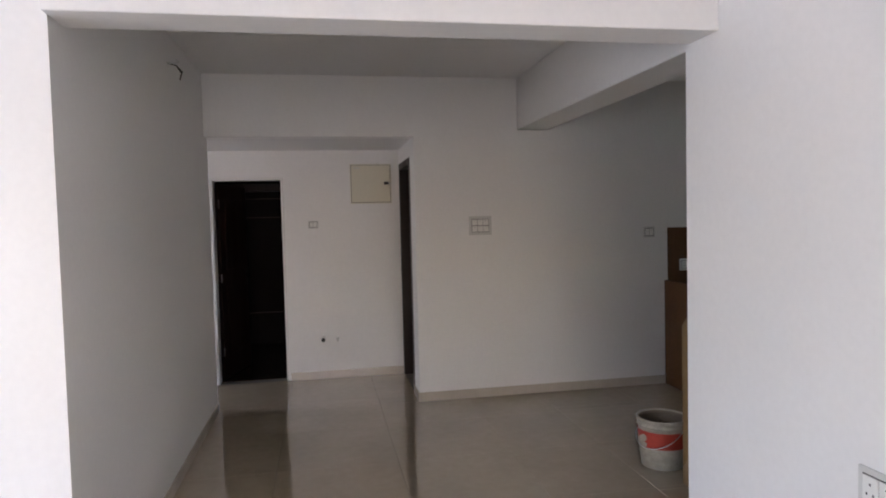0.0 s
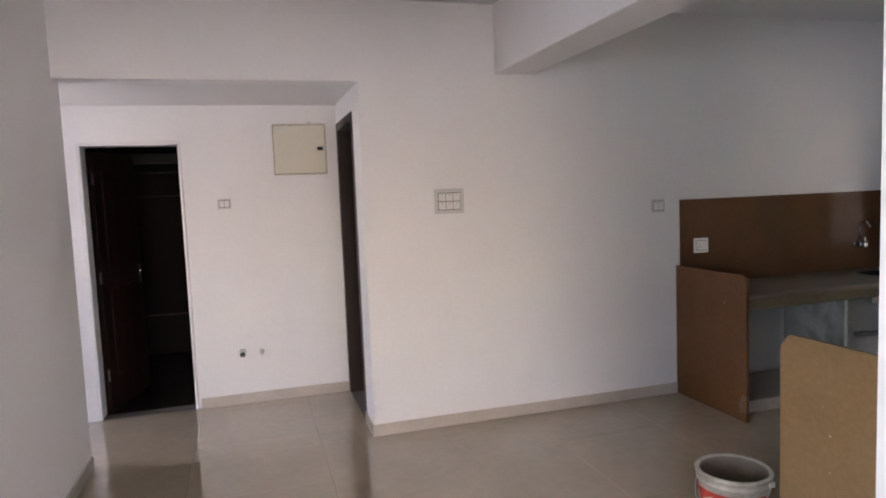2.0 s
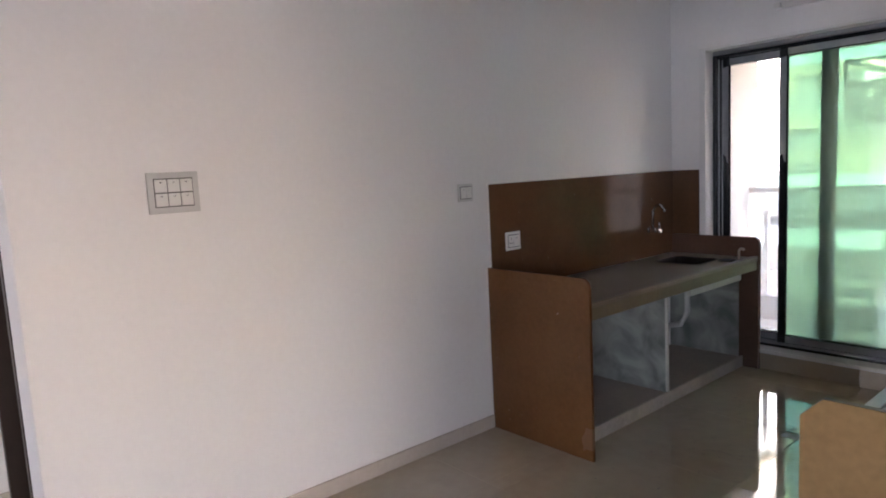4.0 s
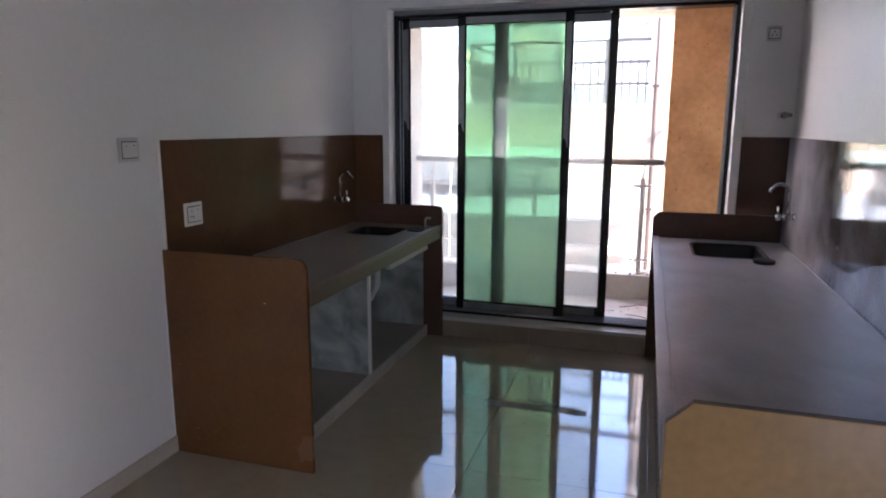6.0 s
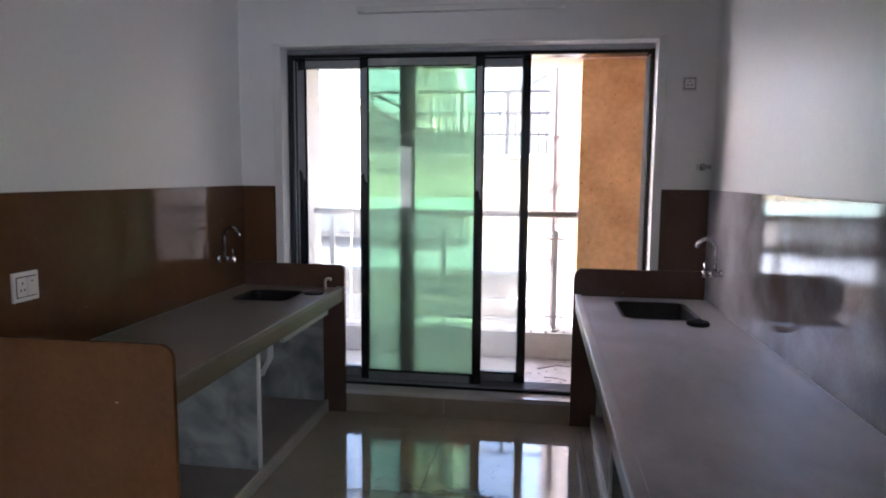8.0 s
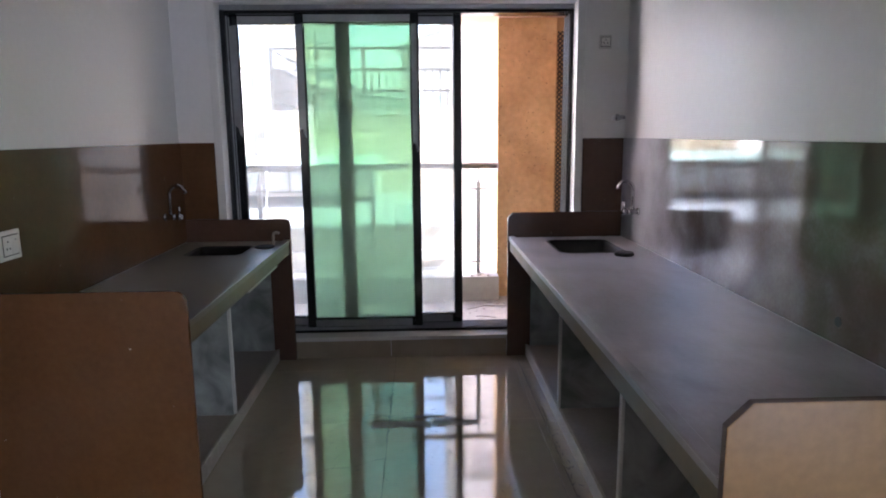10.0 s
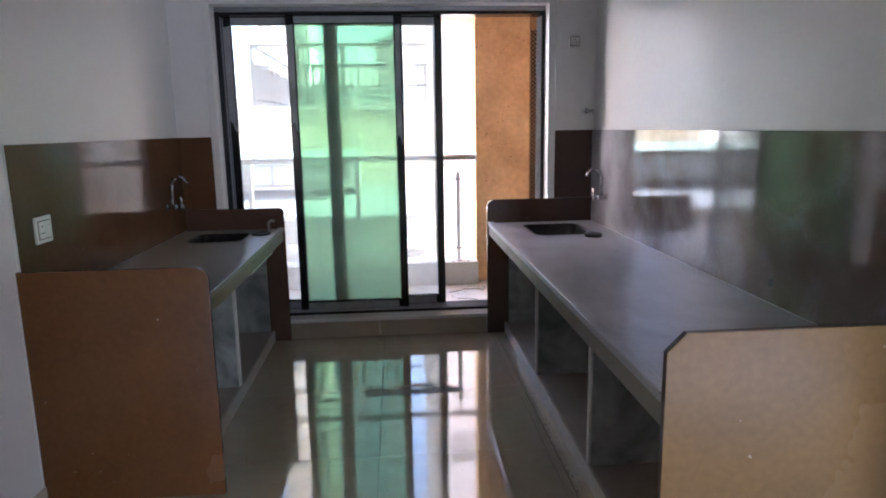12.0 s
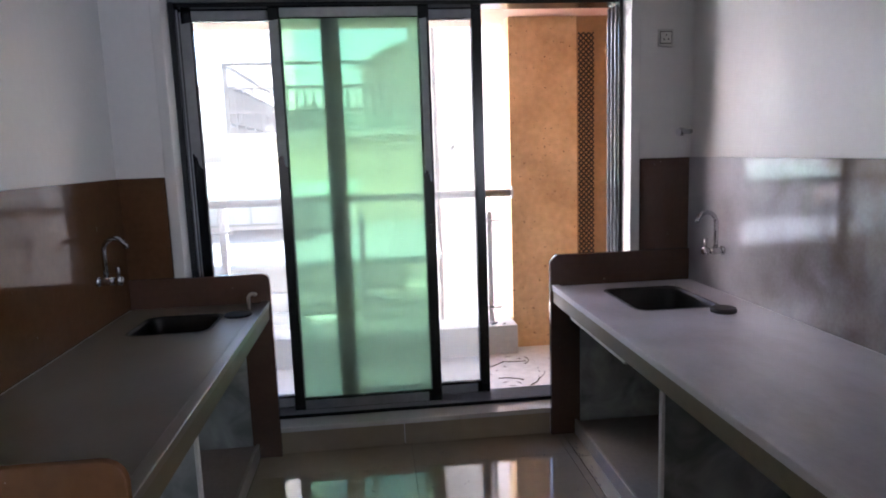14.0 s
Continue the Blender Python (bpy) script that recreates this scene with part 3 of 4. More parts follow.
# loose sink fittings on the worktops
ring = thing("waste_ring", (2.69, 1.335, TOP), "black sink waste ring with steel lip on worktop", "sink part")
part("rim", turned([(0.030, 0.0), (0.052, 0.0), (0.055, 0.006), (0.053, 0.014), (0.046, 0.016), (0.036, 0.010), (0.031, 0.004)], (2.69, 1.335, TOP), 28), M_DARK, ring)
part("steel_lip", turned([(0.040, 0.0165), (0.049, 0.0165), (0.052, 0.0175), (0.050, 0.0195), (0.042, 0.0185)], (2.69, 1.335, TOP), 28), M_SINK, ring, "thin steel lip")
part("rubber_seal", turned([(0.001, 0.001), (0.029, 0.001), (0.029, 0.006), (0.001, 0.006)], (2.69, 1.335, TOP), 20), M_DARK, ring)
ring = thing("waste_fitting", (0.585, 1.86, TOP), "dark sink waste cover with a bent pipe on the worktop", "sink part")
part("cover", turned([(0.002, 0.012), (0.04, 0.012), (0.06, 0.008), (0.064, 0.0)], (0.575, 1.80, TOP), 24), M_DARK, ring)
hook = [(0.63 + 0.022 * math.cos(radians(a)), 1.90, TOP + 0.055 + 0.022 * math.sin(radians(a))) for a in range(180, 20, -20)]
part("bent_pipe", tube([(0.608, 1.90, TOP + 0.0), (0.608, 1.90, TOP + 0.04)] + hook, 0.009, 8), M_BASE, ring)

hole = thing("pipe_outlet", (EAST - 0.014, -0.266, 0.898), "open pipe hole in the brown splashback, its dark inside a black disc", "pipe outlet")
part("hole_rim", tube([(EAST - 0.014, -0.266, 0.898), (EAST - 0.0152, -0.266, 0.898)], 0.021, 16), M_EDGE, hole)
# flat black disc painted for the dark inside of the open hole
part("hole_disc", tube([(EAST - 0.0152, -0.266, 0.898), (EAST - 0.0165, -0.266, 0.898)], 0.017, 14), M_DARK, hole)


# ---- switches and small wall fittings ----
def switch_plate(place, normal, w, h, cols, rows_, label, plate=None, socket=False):
    """A modular plate on a wall. normal: '+x', '-y' or '+y'."""
    root = thing("switch_plate", place, label, "switch")
    px, py, pz = place

    def bx(u0, u1, v0, v1, d0, d1, bev):
        if normal == "+x":
            return box(px + d0, px + d1, py + u0, py + u1, pz + v0, pz + v1, bev, 2)
        return box(px + u0, px + u1, py - d1, py - d0, pz + v0, pz + v1, bev, 2)
    part("plate", bx(-w / 2, w / 2, -h / 2, h / 2, 0, 0.010, 0.003), plate or M_PLATE, root)
    mx, my = w * 0.13, h * 0.16
    part("grid", bx(-w / 2 + mx - 0.002, w / 2 - mx + 0.002, -h / 2 + my - 0.002, h / 2 - my + 0.002, 0.010, 0.0108, 0), M_GRID, root, "dark gaps round the rockers")
    cw, ch = (w - 2 * mx) / cols, (h - 2 * my) / rows_
    for i in range(cols):
        for j in range(rows_):
            u, v = -w / 2 + mx + i * cw, -h / 2 + my + j * ch
            k = part("rocker", bx(u + 0.0018, u + cw - 0.0018, v + 0.0025, v + ch - 0.0025, 0.0108, 0.0155, 0.0015), M_PLASTIC, root, "white rocker switch")
            if socket and i == 0:
                for du, dv in ((0.3, 0.35), (0.7, 0.35), (0.5, 0.7)):
                    part("socket_hole", bx(u + cw * du - 0.003, u + cw * du + 0.003, v + ch * dv - 0.004, v + ch * dv + 0.004, 0.0155, 0.0162, 0), M_DARK, k)
            else:
                part("mark", bx(u + cw * 0.42, u + cw * 0.58, v + ch * 0.72, v + ch * 0.78, 0.0155, 0.0161, 0), M_DARK, k)
    return root


switch_plate((0, -1.766, 1.528), "+x", 0.205, 0.165, 3, 2, "grey-white six-module switch plate on white wall")
switch_plate((0, -0.159, 1.427), "+x", 0.112, 0.10, 2, 1, "grey-white switch plate on wall beside the splashback")
switch_plate((0.014, 0.203, 1.114), "+x", 0.125, 0.11, 2, 1, "white socket plate on the brown splashback", M_PLASTIC, True)
switch_plate((HALL, -3.222, 1.567), "+x", 0.10, 0.08, 2, 1, "small grey-white switch plate on passage wall")
switch_plate((2.748, NORTH, 2.076), "-y", 0.08, 0.085, 1, 1, "single socket plate high on the white wall", None, True)
switch_plate((3.962, LIV_N, 0.742), "-y", 0.165, 0.13, 2, 1, "white socket plate low on the living room wall", None, True)

valve = thing("angle_valve", (2.845, NORTH, 1.60), "small chrome angle valve on white wall", "valve")
part("stem", tube([(2.845, NORTH, 1.60), (2.845, NORTH - 0.03, 1.60), (2.845, NORTH - 0.055, 1.60)], 0.012, 12, taper=[0.022, 0.011, 0.013]), M_CHROME, valve)
part("outlet", tube([(2.815, NORTH - 0.045, 1.60), (2.83, NORTH - 0.045, 1.60), (2.878, NORTH - 0.045, 1.60)], 0.013, 12, taper=[0.016, 0.012, 0.012]), M_CHROME, valve)
part("knob", tube([(2.80, NORTH - 0.045, 1.60), (2.815, NORTH - 0.045, 1.60)], 0.016, 12), M_STEEL, valve)

batten = thing("tube_light_batten", (1.40, NORTH, 2.54), "white tube light batten above the window", "lamp fitting")
part("housing", box(0.785, 2.03, NORTH - 0.032, NORTH, 2.515, 2.555, 0.006, 2), M_PLASTIC, batten)
for x in (0.80, 2.0):
    part("tube_holder", box(x - 0.012, x + 0.028, NORTH - 0.062, NORTH - 0.0325, 2.517, 2.553, 0.005, 2), M_PLASTIC, batten)

# distribution box
db = thing("distribution_box", (HALL, -2.634, 1.968), "cream metal distribution box with a dark latch", "electrical box")
part("frame", box(HALL, HALL + 0.012, -2.842, -2.426, 1.768, 2.168, 0.003, 2), M_BOX, db)
door = part("door", box(HALL + 0.0145, HALL + 0.026, -2.830, -2.438, 1.782, 2.155, 0.003, 2), M_BOX, db, "cream enamelled door")
# black sheet stands for the shadow in the gap round the door
part("door_shadow_gap", box(HALL + 0.0122, HALL + 0.0143, -2.834, -2.434, 1.778, 2.159), M_DARK, db)
part("latch", box(HALL + 0.0265, HALL + 0.036, -2.500, -2.452, 1.958, 1.986, 0.003, 2), M_DARK, door, "dark latch")
part("key", tube([(HALL + 0.036, -2.458, 1.972), (HALL + 0.052, -2.448, 1.970), (HALL + 0.056, -2.430, 1.962)], 0.004, 6), M_STEEL, door, "small steel key")
part("name_strip", box(HALL + 0.0262, HALL + 0.0268, -2.812, -2.74, 2.122, 2.134), M_PLATE, door)
part("conduit_stub", tube([(HALL + 0.02, -2.56, 2.168), (HALL + 0.02, -2.56, 2.185)], 0.018, 10, taper=[0.02, 0.012]), M_PLASTIC, db)

# basin pipes in the passage
drain = thing("drain_pipe_stub", (HALL, -3.16, 0.41), "white plastic drain stub with a black mouth", "pipe")
part("pipe", tube([(HALL, -3.16, 0.41), (HALL + 0.10, -3.16, 0.41)], 0.026, 16), M_PLASTIC, drain)
part("mouth", tube([(HALL + 0.1002, -3.16, 0.41), (HALL + 0.102, -3.16, 0.41)], 0.020, 16), M_DARK, drain)
stub = thing("water_pipe_stub", (HALL, -3.015, 0.40), "small capped water pipe on passage wall", "pipe")
part("nipple", tube([(HALL, -3.015, 0.40), (HALL + 0.055, -3.015, 0.40), (HALL + 0.068, -3.015, 0.388)], 0.012, 10, taper=[0.02, 0.012, 0.010]), M_PLATE, stub)

# loose wires on the dining wall
wires = thing("loose_wires", (1.235, SOUTH, 2.60), "bare electric wires poking from the wall", "wires")
for dx, dz, dark in ((0.10, -0.045, M_DARK), (0.075, -0.075, M_BRONZE), (-0.03, 0.03, M_PLATE)):
    part("wire", tube([(1.235, SOUTH, 2.615), (1.235 - dx * 0.3, SOUTH + 0.05, 2.605), (1.235 - dx * 0.8, SOUTH + 0.075, 2.60 + dz * 0.5), (1.235 - dx, SOUTH + 0.06, 2.60 + dz)], 0.004, 6), dark, wires)

# ceiling fan box
fan_box = thing("ceiling_hook_box", (1.50, -2.812, H), "dark empty fan hook box in the ceiling", "ceiling box")
part("box_rim", turned([(0.001, -0.006), (0.045, -0.006), (0.05, 0.0), (0.001, 0.0)], (1.50, -2.812, H), 20), M_DARK, fan_box)
part("hook", tube([(1.50, -2.812, H - 0.006), (1.50, -2.812, H - 0.03), (1.515, -2.812, H - 0.045), (1.53, -2.812, H - 0.03)], 0.005, 8), M_STEEL, fan_box)

# ---- inner doors ----
def door_frame(name, x0, x1, y0, y1, z, along, w, mat, label):
    root = thing(name, ((x0 + x1) / 2, (y0 + y1) / 2, 0), label, "door frame", kind="structure")
    if along == "y":
        part("jamb", box(x0, x1, y0, y0 + w, 0, z, 0.003), mat, root)
        part("jamb", box(x0, x1, y1 - w, y1, 0, z, 0.003), mat, root)
        part("head", box(x0, x1, y0 + w, y1 - w, z - w, z, 0.003), mat, root)
    else:
        part("jamb", box(x0, x0 + w, y0, y1, 0, z, 0.003), mat, root)
        part("jamb", box(x1 - w, x1, y0, y1, 0, z, 0.003), mat, root)
        part("head", box(x0 + w, x1 - w, y0, y1, z - w, z, 0.003), mat, root)
    return root


door_frame("door_1", -1.26, HALL + 0.004, -4.203, -3.507, 2.043, "y", 0.022, M_JAMB, "thin pale stone lining round the dark doorway")
door_frame("door_2", HALL + 0.001, -0.287, CORNER - 0.004, -2.19, 2.163, "x", 0.062, M_FRAME, "dark brown wooden door frame in the passage")

leaf = thing("open_door", (-1.29, -4.2175, 0.0), "dark brown door standing open into an unlit room", "door")
part("panel", box(-2.02, -1.29, -4.235, -4.200, 0.008, 1.995, 0.003), M_WOOD, leaf)
for z0, z1 in ((0.25, 0.95), (1.12, 1.85)):
    part("moulding", box(-1.90, -1.41, -4.1995, -4.190, z0, z1, 0.004), M_WOOD, leaf)
for z in (0.25, 1.0, 1.75):
    part("hinge", box(-1.285, -1.262, -4.199, -4.196, z, z + 0.09, 0.001), M_STEEL, leaf, "small steel hinge plate")
h = part("handle", box(-1.98, -1.945, -4.1995, -4.185, 0.92, 1.08, 0.004), M_SINK, leaf, "steel lever handle")
part("lever", tube([(-1.96, -4.185, 1.03), (-1.96, -4.15, 1.03), (-1.85, -4.145, 1.03)], 0.009, 8), M_CHROME, h)

leaf.location.y += 0.055
leaf.rotation_euler.z = radians(-14)

back_door = thing("inner_doorway", (-3.19, -3.95, 0.0), "dark brown inner door frame with a thin bright edge", "door")
part("jamb", box(-3.199, -3.13, -4.55, -4.45, 0.0, 2.1, 0.003), M_FRAME, back_door)
part("jamb", box(-3.199, -3.13, -3.55, -3.45, 0.0, 2.1, 0.003), M_FRAME, back_door)
part("head", box(-3.199, -3.13, -4.45, -3.55, 2.0, 2.1, 0.003), M_FRAME, back_door)
part("panel", box(-3.199, -3.17, -4.449, -3.551, 0.02, 1.999, 0.003), M_INNER, back_door)
for z in (0.42, 1.66, 1.9):
    part("rail", box(-3.169, -3.155, -4.40, -3.60, z, z + 0.012, 0.002), M_FRAME, back_door)
side_leaf = thing("side_room_door", (-1.02, -2.0, 0.0), "grey-brown door leaf standing open inside its frame", "door")
part("panel", box(-1.035, -1.0, -2.185, -1.45, 0.008, 2.09, 0.003), M_FRAME, side_leaf)
h = part("handle", box(-0.9995, -0.985, -1.56, -1.52, 0.95, 1.09, 0.004), M_STEEL, side_leaf, "steel lever handle")
part("lever", tube([(-0.985, -1.54, 1.04), (-0.95, -1.54, 1.04), (-0.945, -1.66, 1.04)], 0.009, 8), M_STEEL, h)

# ---- paint bucket ----
BX, BY = 1.83, -1.05
bucket = thing("paint_bucket", (BX, BY, 0.0), "used white paint bucket with a red band, cement inside", "bucket")
body = turned([(0.125, 0.0), (0.131, 0.004), (0.138, 0.10), (0.150, 0.285), (0.151, 0.287), (0.158, 0.289), (0.158, 0.300), (0.152, 0.302), (0.153, 0.322), (0.161, 0.324),
               (0.163, 0.340), (0.158, 0.345), (0.146, 0.344), (0.144, 0.320), (0.136, 0.15), (0.128, 0.02), (0.10, 0.016)], (BX, BY, 0), 48)
part("body", body, M_BUCKET, bucket)
part("contents", turned([(0.001, 0.165), (0.06, 0.16), (0.11, 0.152), (0.1355, 0.148), (0.13, 0.06), (0.02, 0.06)], (BX, BY, 0), 32), M_CEMENT, bucket, "dried cement")
part("lining", turned([(0.1435, 0.336), (0.1425, 0.318), (0.1345, 0.15), (0.1335, 0.15), (0.1412, 0.318), (0.142, 0.336)], (BX, BY, 0), 40, caps=False), M_CEMENT, bucket, "brown cement coating inside")
band = bmesh.new()
prof = ((0.1433, 0.150), (0.1512, 0.265))
n = 44
for k in range(n):
    a0, a1 = radians(-150 + 215 * k / n), radians(-150 + 215 * (k + 1) / n)
    q = [band.verts.new((BX + (r + 0.0012) * math.cos(a), BY + (r + 0.0012) * math.sin(a), z)) for a, (r, z) in ((a0, prof[0]), (a1, prof[0]), (a1, prof[1]), (a0, prof[1]))]
    band.faces.new(q)
bmesh.ops.remove_doubles(band, verts=band.verts[:], dist=1e-5)
part("printed_band", band, M_RED, bucket, "red printed band")
splash_bm = bmesh.new()
for k in range(26):
    a = radians(random.uniform(-130, -70))
    z0 = random.uniform(0.10, 0.22)
    r = 0.1375 + (z0 - 0.1) * 0.066 + 0.0045
    w, hh = random.uniform(0.01, 0.03), random.uniform(0.008, 0.03)
    m = Matrix.Translation((BX + r * math.cos(a), BY + r * math.sin(a), z0)) @ Matrix.Rotation(a, 4, "Z") @ Matrix.Diagonal((0.003, w, hh, 1))
    bmesh.ops.create_icosphere(splash_bm, subdivisions=1, radius=1, matrix=m)
part("cement_splash", splash_bm, M_BUCKET, bucket, "dried pale splashes")
loop = [(BX + 0.160 * math.cos(radians(a)), BY + 0.160 * math.sin(radians(a)), 0.312 - 0.16 * math.sin(radians((a + 160) * 180 / 190)) ** 0.8) for a in range(-160, 31, 10)]
part("wire_handle", tube(loop, 0.0028, 6), M_STEEL, bucket, "thin wire handle hanging down")
for a in (-160, 30):
    c = (BX + 0.157 * math.cos(radians(a)), BY + 0.157 * math.sin(radians(a)))
    part("handle_lug", box(c[0] - 0.014, c[0] + 0.014, c[1] - 0.012, c[1] + 0.012, 0.296, 0.326, 0.005, 2), M_BUCKET, bucket)

bucket.scale.z = 0.91

# ---- balcony window ----
win = thing("window_1", (1.42, 2.25, WZ0), "black three-track sliding balcony window, one side open", "window", kind="structure")
structure("trim_jamb_left", box(WX0, WX0 + 0.05, NORTH - 0.010, 2.195, 0.147, WZ1, 0.003), M_JAMB, "white marble window jamb", "window trim")
structure("trim_jamb_right", box(WX1 - 0.05, WX1, NORTH - 0.010, 2.195, 0.147, WZ1, 0.003), M_JAMB, "white marble window jamb", "window trim")
structure("trim_head", box(WX0 + 0.05, WX1 - 0.05, NORTH - 0.010, 2.169, WZ1 - 0.013, WZ1 + 0.006, 0.003), M_JAMB, "white marble window head", "window trim")
ledge = structure("window_sill_ledge", box(WX0, WX1, NORTH - 0.012, 2.30, WZ0, 0.146, 0.004, 2), M_LEDGE, "polished pale marble window ledge", "window sill")
FX0, FX1, FZ0, FZ1 = WX0 + 0.051, WX1 - 0.051, 0.1465, WZ1 - 0.043
part("frame_jamb", box(FX0, FX0 + 0.03, 2.17, 2.335, FZ0, FZ1, 0.003), M_BLACK, win)
part("frame_jamb", box(FX1 - 0.022, FX1, 2.17, 2.335, FZ0, FZ1, 0.003), M_BLACK, win)
part("frame_head", box(FX0 + 0.001, FX1 - 0.001, 2.17, 2.335, FZ1 + 0.001, WZ1, 0.003), M_GREYAL, win, "grey aluminium head track")
part("head_rib", box(FX0 + 0.03, FX1 - 0.022, 2.19, 2.325, FZ1 - 0.02, FZ1 + 0.0005, 0.002), M_BLACK, win)
part("bottom_track", box(FX0 + 0.03, FX1 - 0.022, 2.17, 2.335, FZ0, FZ0 + 0.018, 0.003), M_BLACK, win)
for y in (2.18, 2.205, 2.235, 2.262, 2.29, 2.318):
    part("track_rib", box(FX0 + 0.03, FX1 - 0.022, y - 0.002, y + 0.002, FZ0 + 0.018, FZ0 + 0.032), M_GREYAL, win)
for y in (2.205, 2.262, 2.318):
    part("jamb_rib", box(FX1 - 0.031, FX1 - 0.022, y - 0.003, y + 0.003, FZ0 + 0.03, FZ1 - 0.03), M_GREYAL, win)
    part("jamb_rib", box(FX0 + 0.03, FX0 + 0.036, y - 0.003, y + 0.003, FZ0 + 0.03, FZ1 - 0.03), M_GREYAL, win)


def sash(x0, x1, y, mat_glass, label, lock, films=(), lean=0.5):
    z0, z1, d = FZ0 + 0.022, FZ1 - 0.0205, 0.017
    w = 0.052
    bm = bmesh.new()
    box(x0, x0 + w, y - d, y + d, z0, z1, 0.003, 1, bm)
    box(x1 - w, x1, y - d, y + d, z0, z1, 0.003, 1, bm)
    box(x0 + w + 0.0005, x1 - w - 0.0005, y - d, y + d, z0, z0 + 0.075, 0.003, 1, bm)
    box(x0 + w + 0.0005, x1 - w - 0.0005, y - d, y + d, z1 - 0.055, z1, 0.003, 1, bm)
    s = part("sash", bm, M_BLACK, win, label)
    f = y - d - 0.0006
    for a, b, tear in films:
        rag = [(b, z1 - 0.058), (a, z1 - 0.066)]
        rag += [(a + (b - a) * k / 6, tear + (0.05 - 0.1 * abs(k / 6 - lean)) * 1.2 + 0.012 * math.sin(k * 2.3 + tear * 9)) for k in range(7)]
        part("film_strip", outline_slab(rag, "y", f - 0.0006, f), M_FILM, s, "torn grey protective film")
    part("film_strip", box(x0 + w + 0.004, x1 - w - 0.004, f - 0.0006, f, z1 - 0.050, z1 - 0.004), M_FILM, s, "grey protective film")
    part("film_strip", box(x0 + w + 0.004, x1 - w - 0.02, f - 0.0006, f, z0 + 0.012, z0 + 0.062), M_FILM, s, "grey protective film")
    pane = part("pane", box(x0 + w - 0.004, x1 - w + 0.004, y - 0.0025, y + 0.0025, z0 + 0.071, z1 - 0.051), mat_glass, s)
    pane.visible_shadow = False
    for side in ((x0 + w + 0.001, x0 + w + 0.007), (x1 - w - 0.007, x1 - w - 0.001)):
        part("gasket", box(side[0], side[1], y - 0.008, y - 0.003, z0 + 0.077, z1 - 0.057), M_DARK, s)
    if lock:
        part("touch_lock", box(x1 - w + 0.015, x1 - 0.015, y - d - 0.010, y - d, 1.02, 1.16, 0.004, 2), M_BLACK, s)
    return s


sash(FX0 + 0.031, 1.058, 2.277, M_CLEAR, "black sash with clear glass", False, ((FX0 + 0.034, FX0 + 0.080, 1.52),), 0.2)
sash(1.035, 1.838, 2.305, M_CLEAR, "black sash with clear glass", False)
sash(0.750, 1.552, 2.222, M_GREEN, "black sash with green tinted glass", True, ((0.753, 0.799, 1.50), (1.503, 1.540, 1.40)), 0.3)
for x0, x1 in ((WX0 + 0.451, 1.330), (1.333, 2.124)):
    structure("trim_sill_tile", box(x0, x1, NORTH - 0.004, NORTH + 0.0135, 0.0, WZ0 - 0.001, 0.001), M_TILE, "cream tile under the window ledge", "tile")

# ---- balcony ----
structure("floor_balcony", boxes((0.031, 3.05, 2.336, 3.25, -0.15, 0.078), (2.216, 3.05, 3.25, 3.399, -0.15, 0.078)), M_BFLOOR, "stained pale balcony floor", "floor")
structure("wall_balcony_kerb", box(0.031, 2.215, 3.25, 3.50, -0.15, 0.290, 0.006, 2), M_CREAMW, "low plastered balcony kerb", "kerb")
structure("wall_balcony_left", boxes((-0.2, 0.03, 2.301, 3.52, -3.6, 2.45)), M_CREAMW, "cream plastered outer wall return", "wall")
structure("wall_balcony_right", boxes((2.216, 3.25, 3.40, 3.66, -3.6, 2.45)), M_ORANGE, "orange textured plaster wall of the balcony", "wall")
structure("wall_balcony_side", boxes((3.05, 3.25, 2.501, 3.399, -3.6, 2.45)), M_ORANGE, "orange textured plaster side wall", "wall")
structure("ceiling_balcony", boxes((-1.2, 3.25, 2.501, 3.75, 2.45, 2.62), (-0.2, 2.9, 2.30, 2.501, 2.45, 2.62)), M_PINK, "peach painted balcony soffit", "ceiling")
structure("wall_house_front", boxes((-4.0, -0.2, 2.30, 2.5, -3.6, 6.0), (2.9, 9.0, 2.30, 2.5, -3.6, 6.0), (-1.2, 2.9, 2.501, 3.75, 2.63, 6.0), (-0.2, 2.9, 2.30, 2.501, 2.63, 6.0), (2.9, 3.25, 2.501, 3.75, 2.63, 6.0)), M_CREAMW, "cream plastered outer wall", "wall")

# thin darker sheet stands for shade at the orange wall's inner end
structure("trim_plaster_shade", box(2.705, 3.049, 3.394, 3.3995, 0.0785, 2.449), M_WALLSHADE, "brown sheet painted as the shaded end of the orange wall", "plaster")
mesh_bm = bmesh.new()
step = 0.038
for k in range(int(2.0 / step)):
    for d in (1, -1):
        for c in range(3):
            xa = 2.715 + c * step
            za = 0.36 + k * step
            p0, p1 = Vector((xa, 3.3915, za if d > 0 else za + step)), Vector((xa + step, 3.3915, za + step if d > 0 else za))
            u = (p1 - p0).normalized()
            nrm = Vector((-u.z, 0, u.x)) * 0.006
            mesh_bm.faces.new([mesh_bm.verts.new(v) for v in (p0 - nrm, p1 - nrm, p1 + nrm, p0 + nrm)])
structure("trim_plaster_mesh", mesh_bm, M_RUST, "rusty expanded-metal mesh strip in the plaster corner", "mesh")

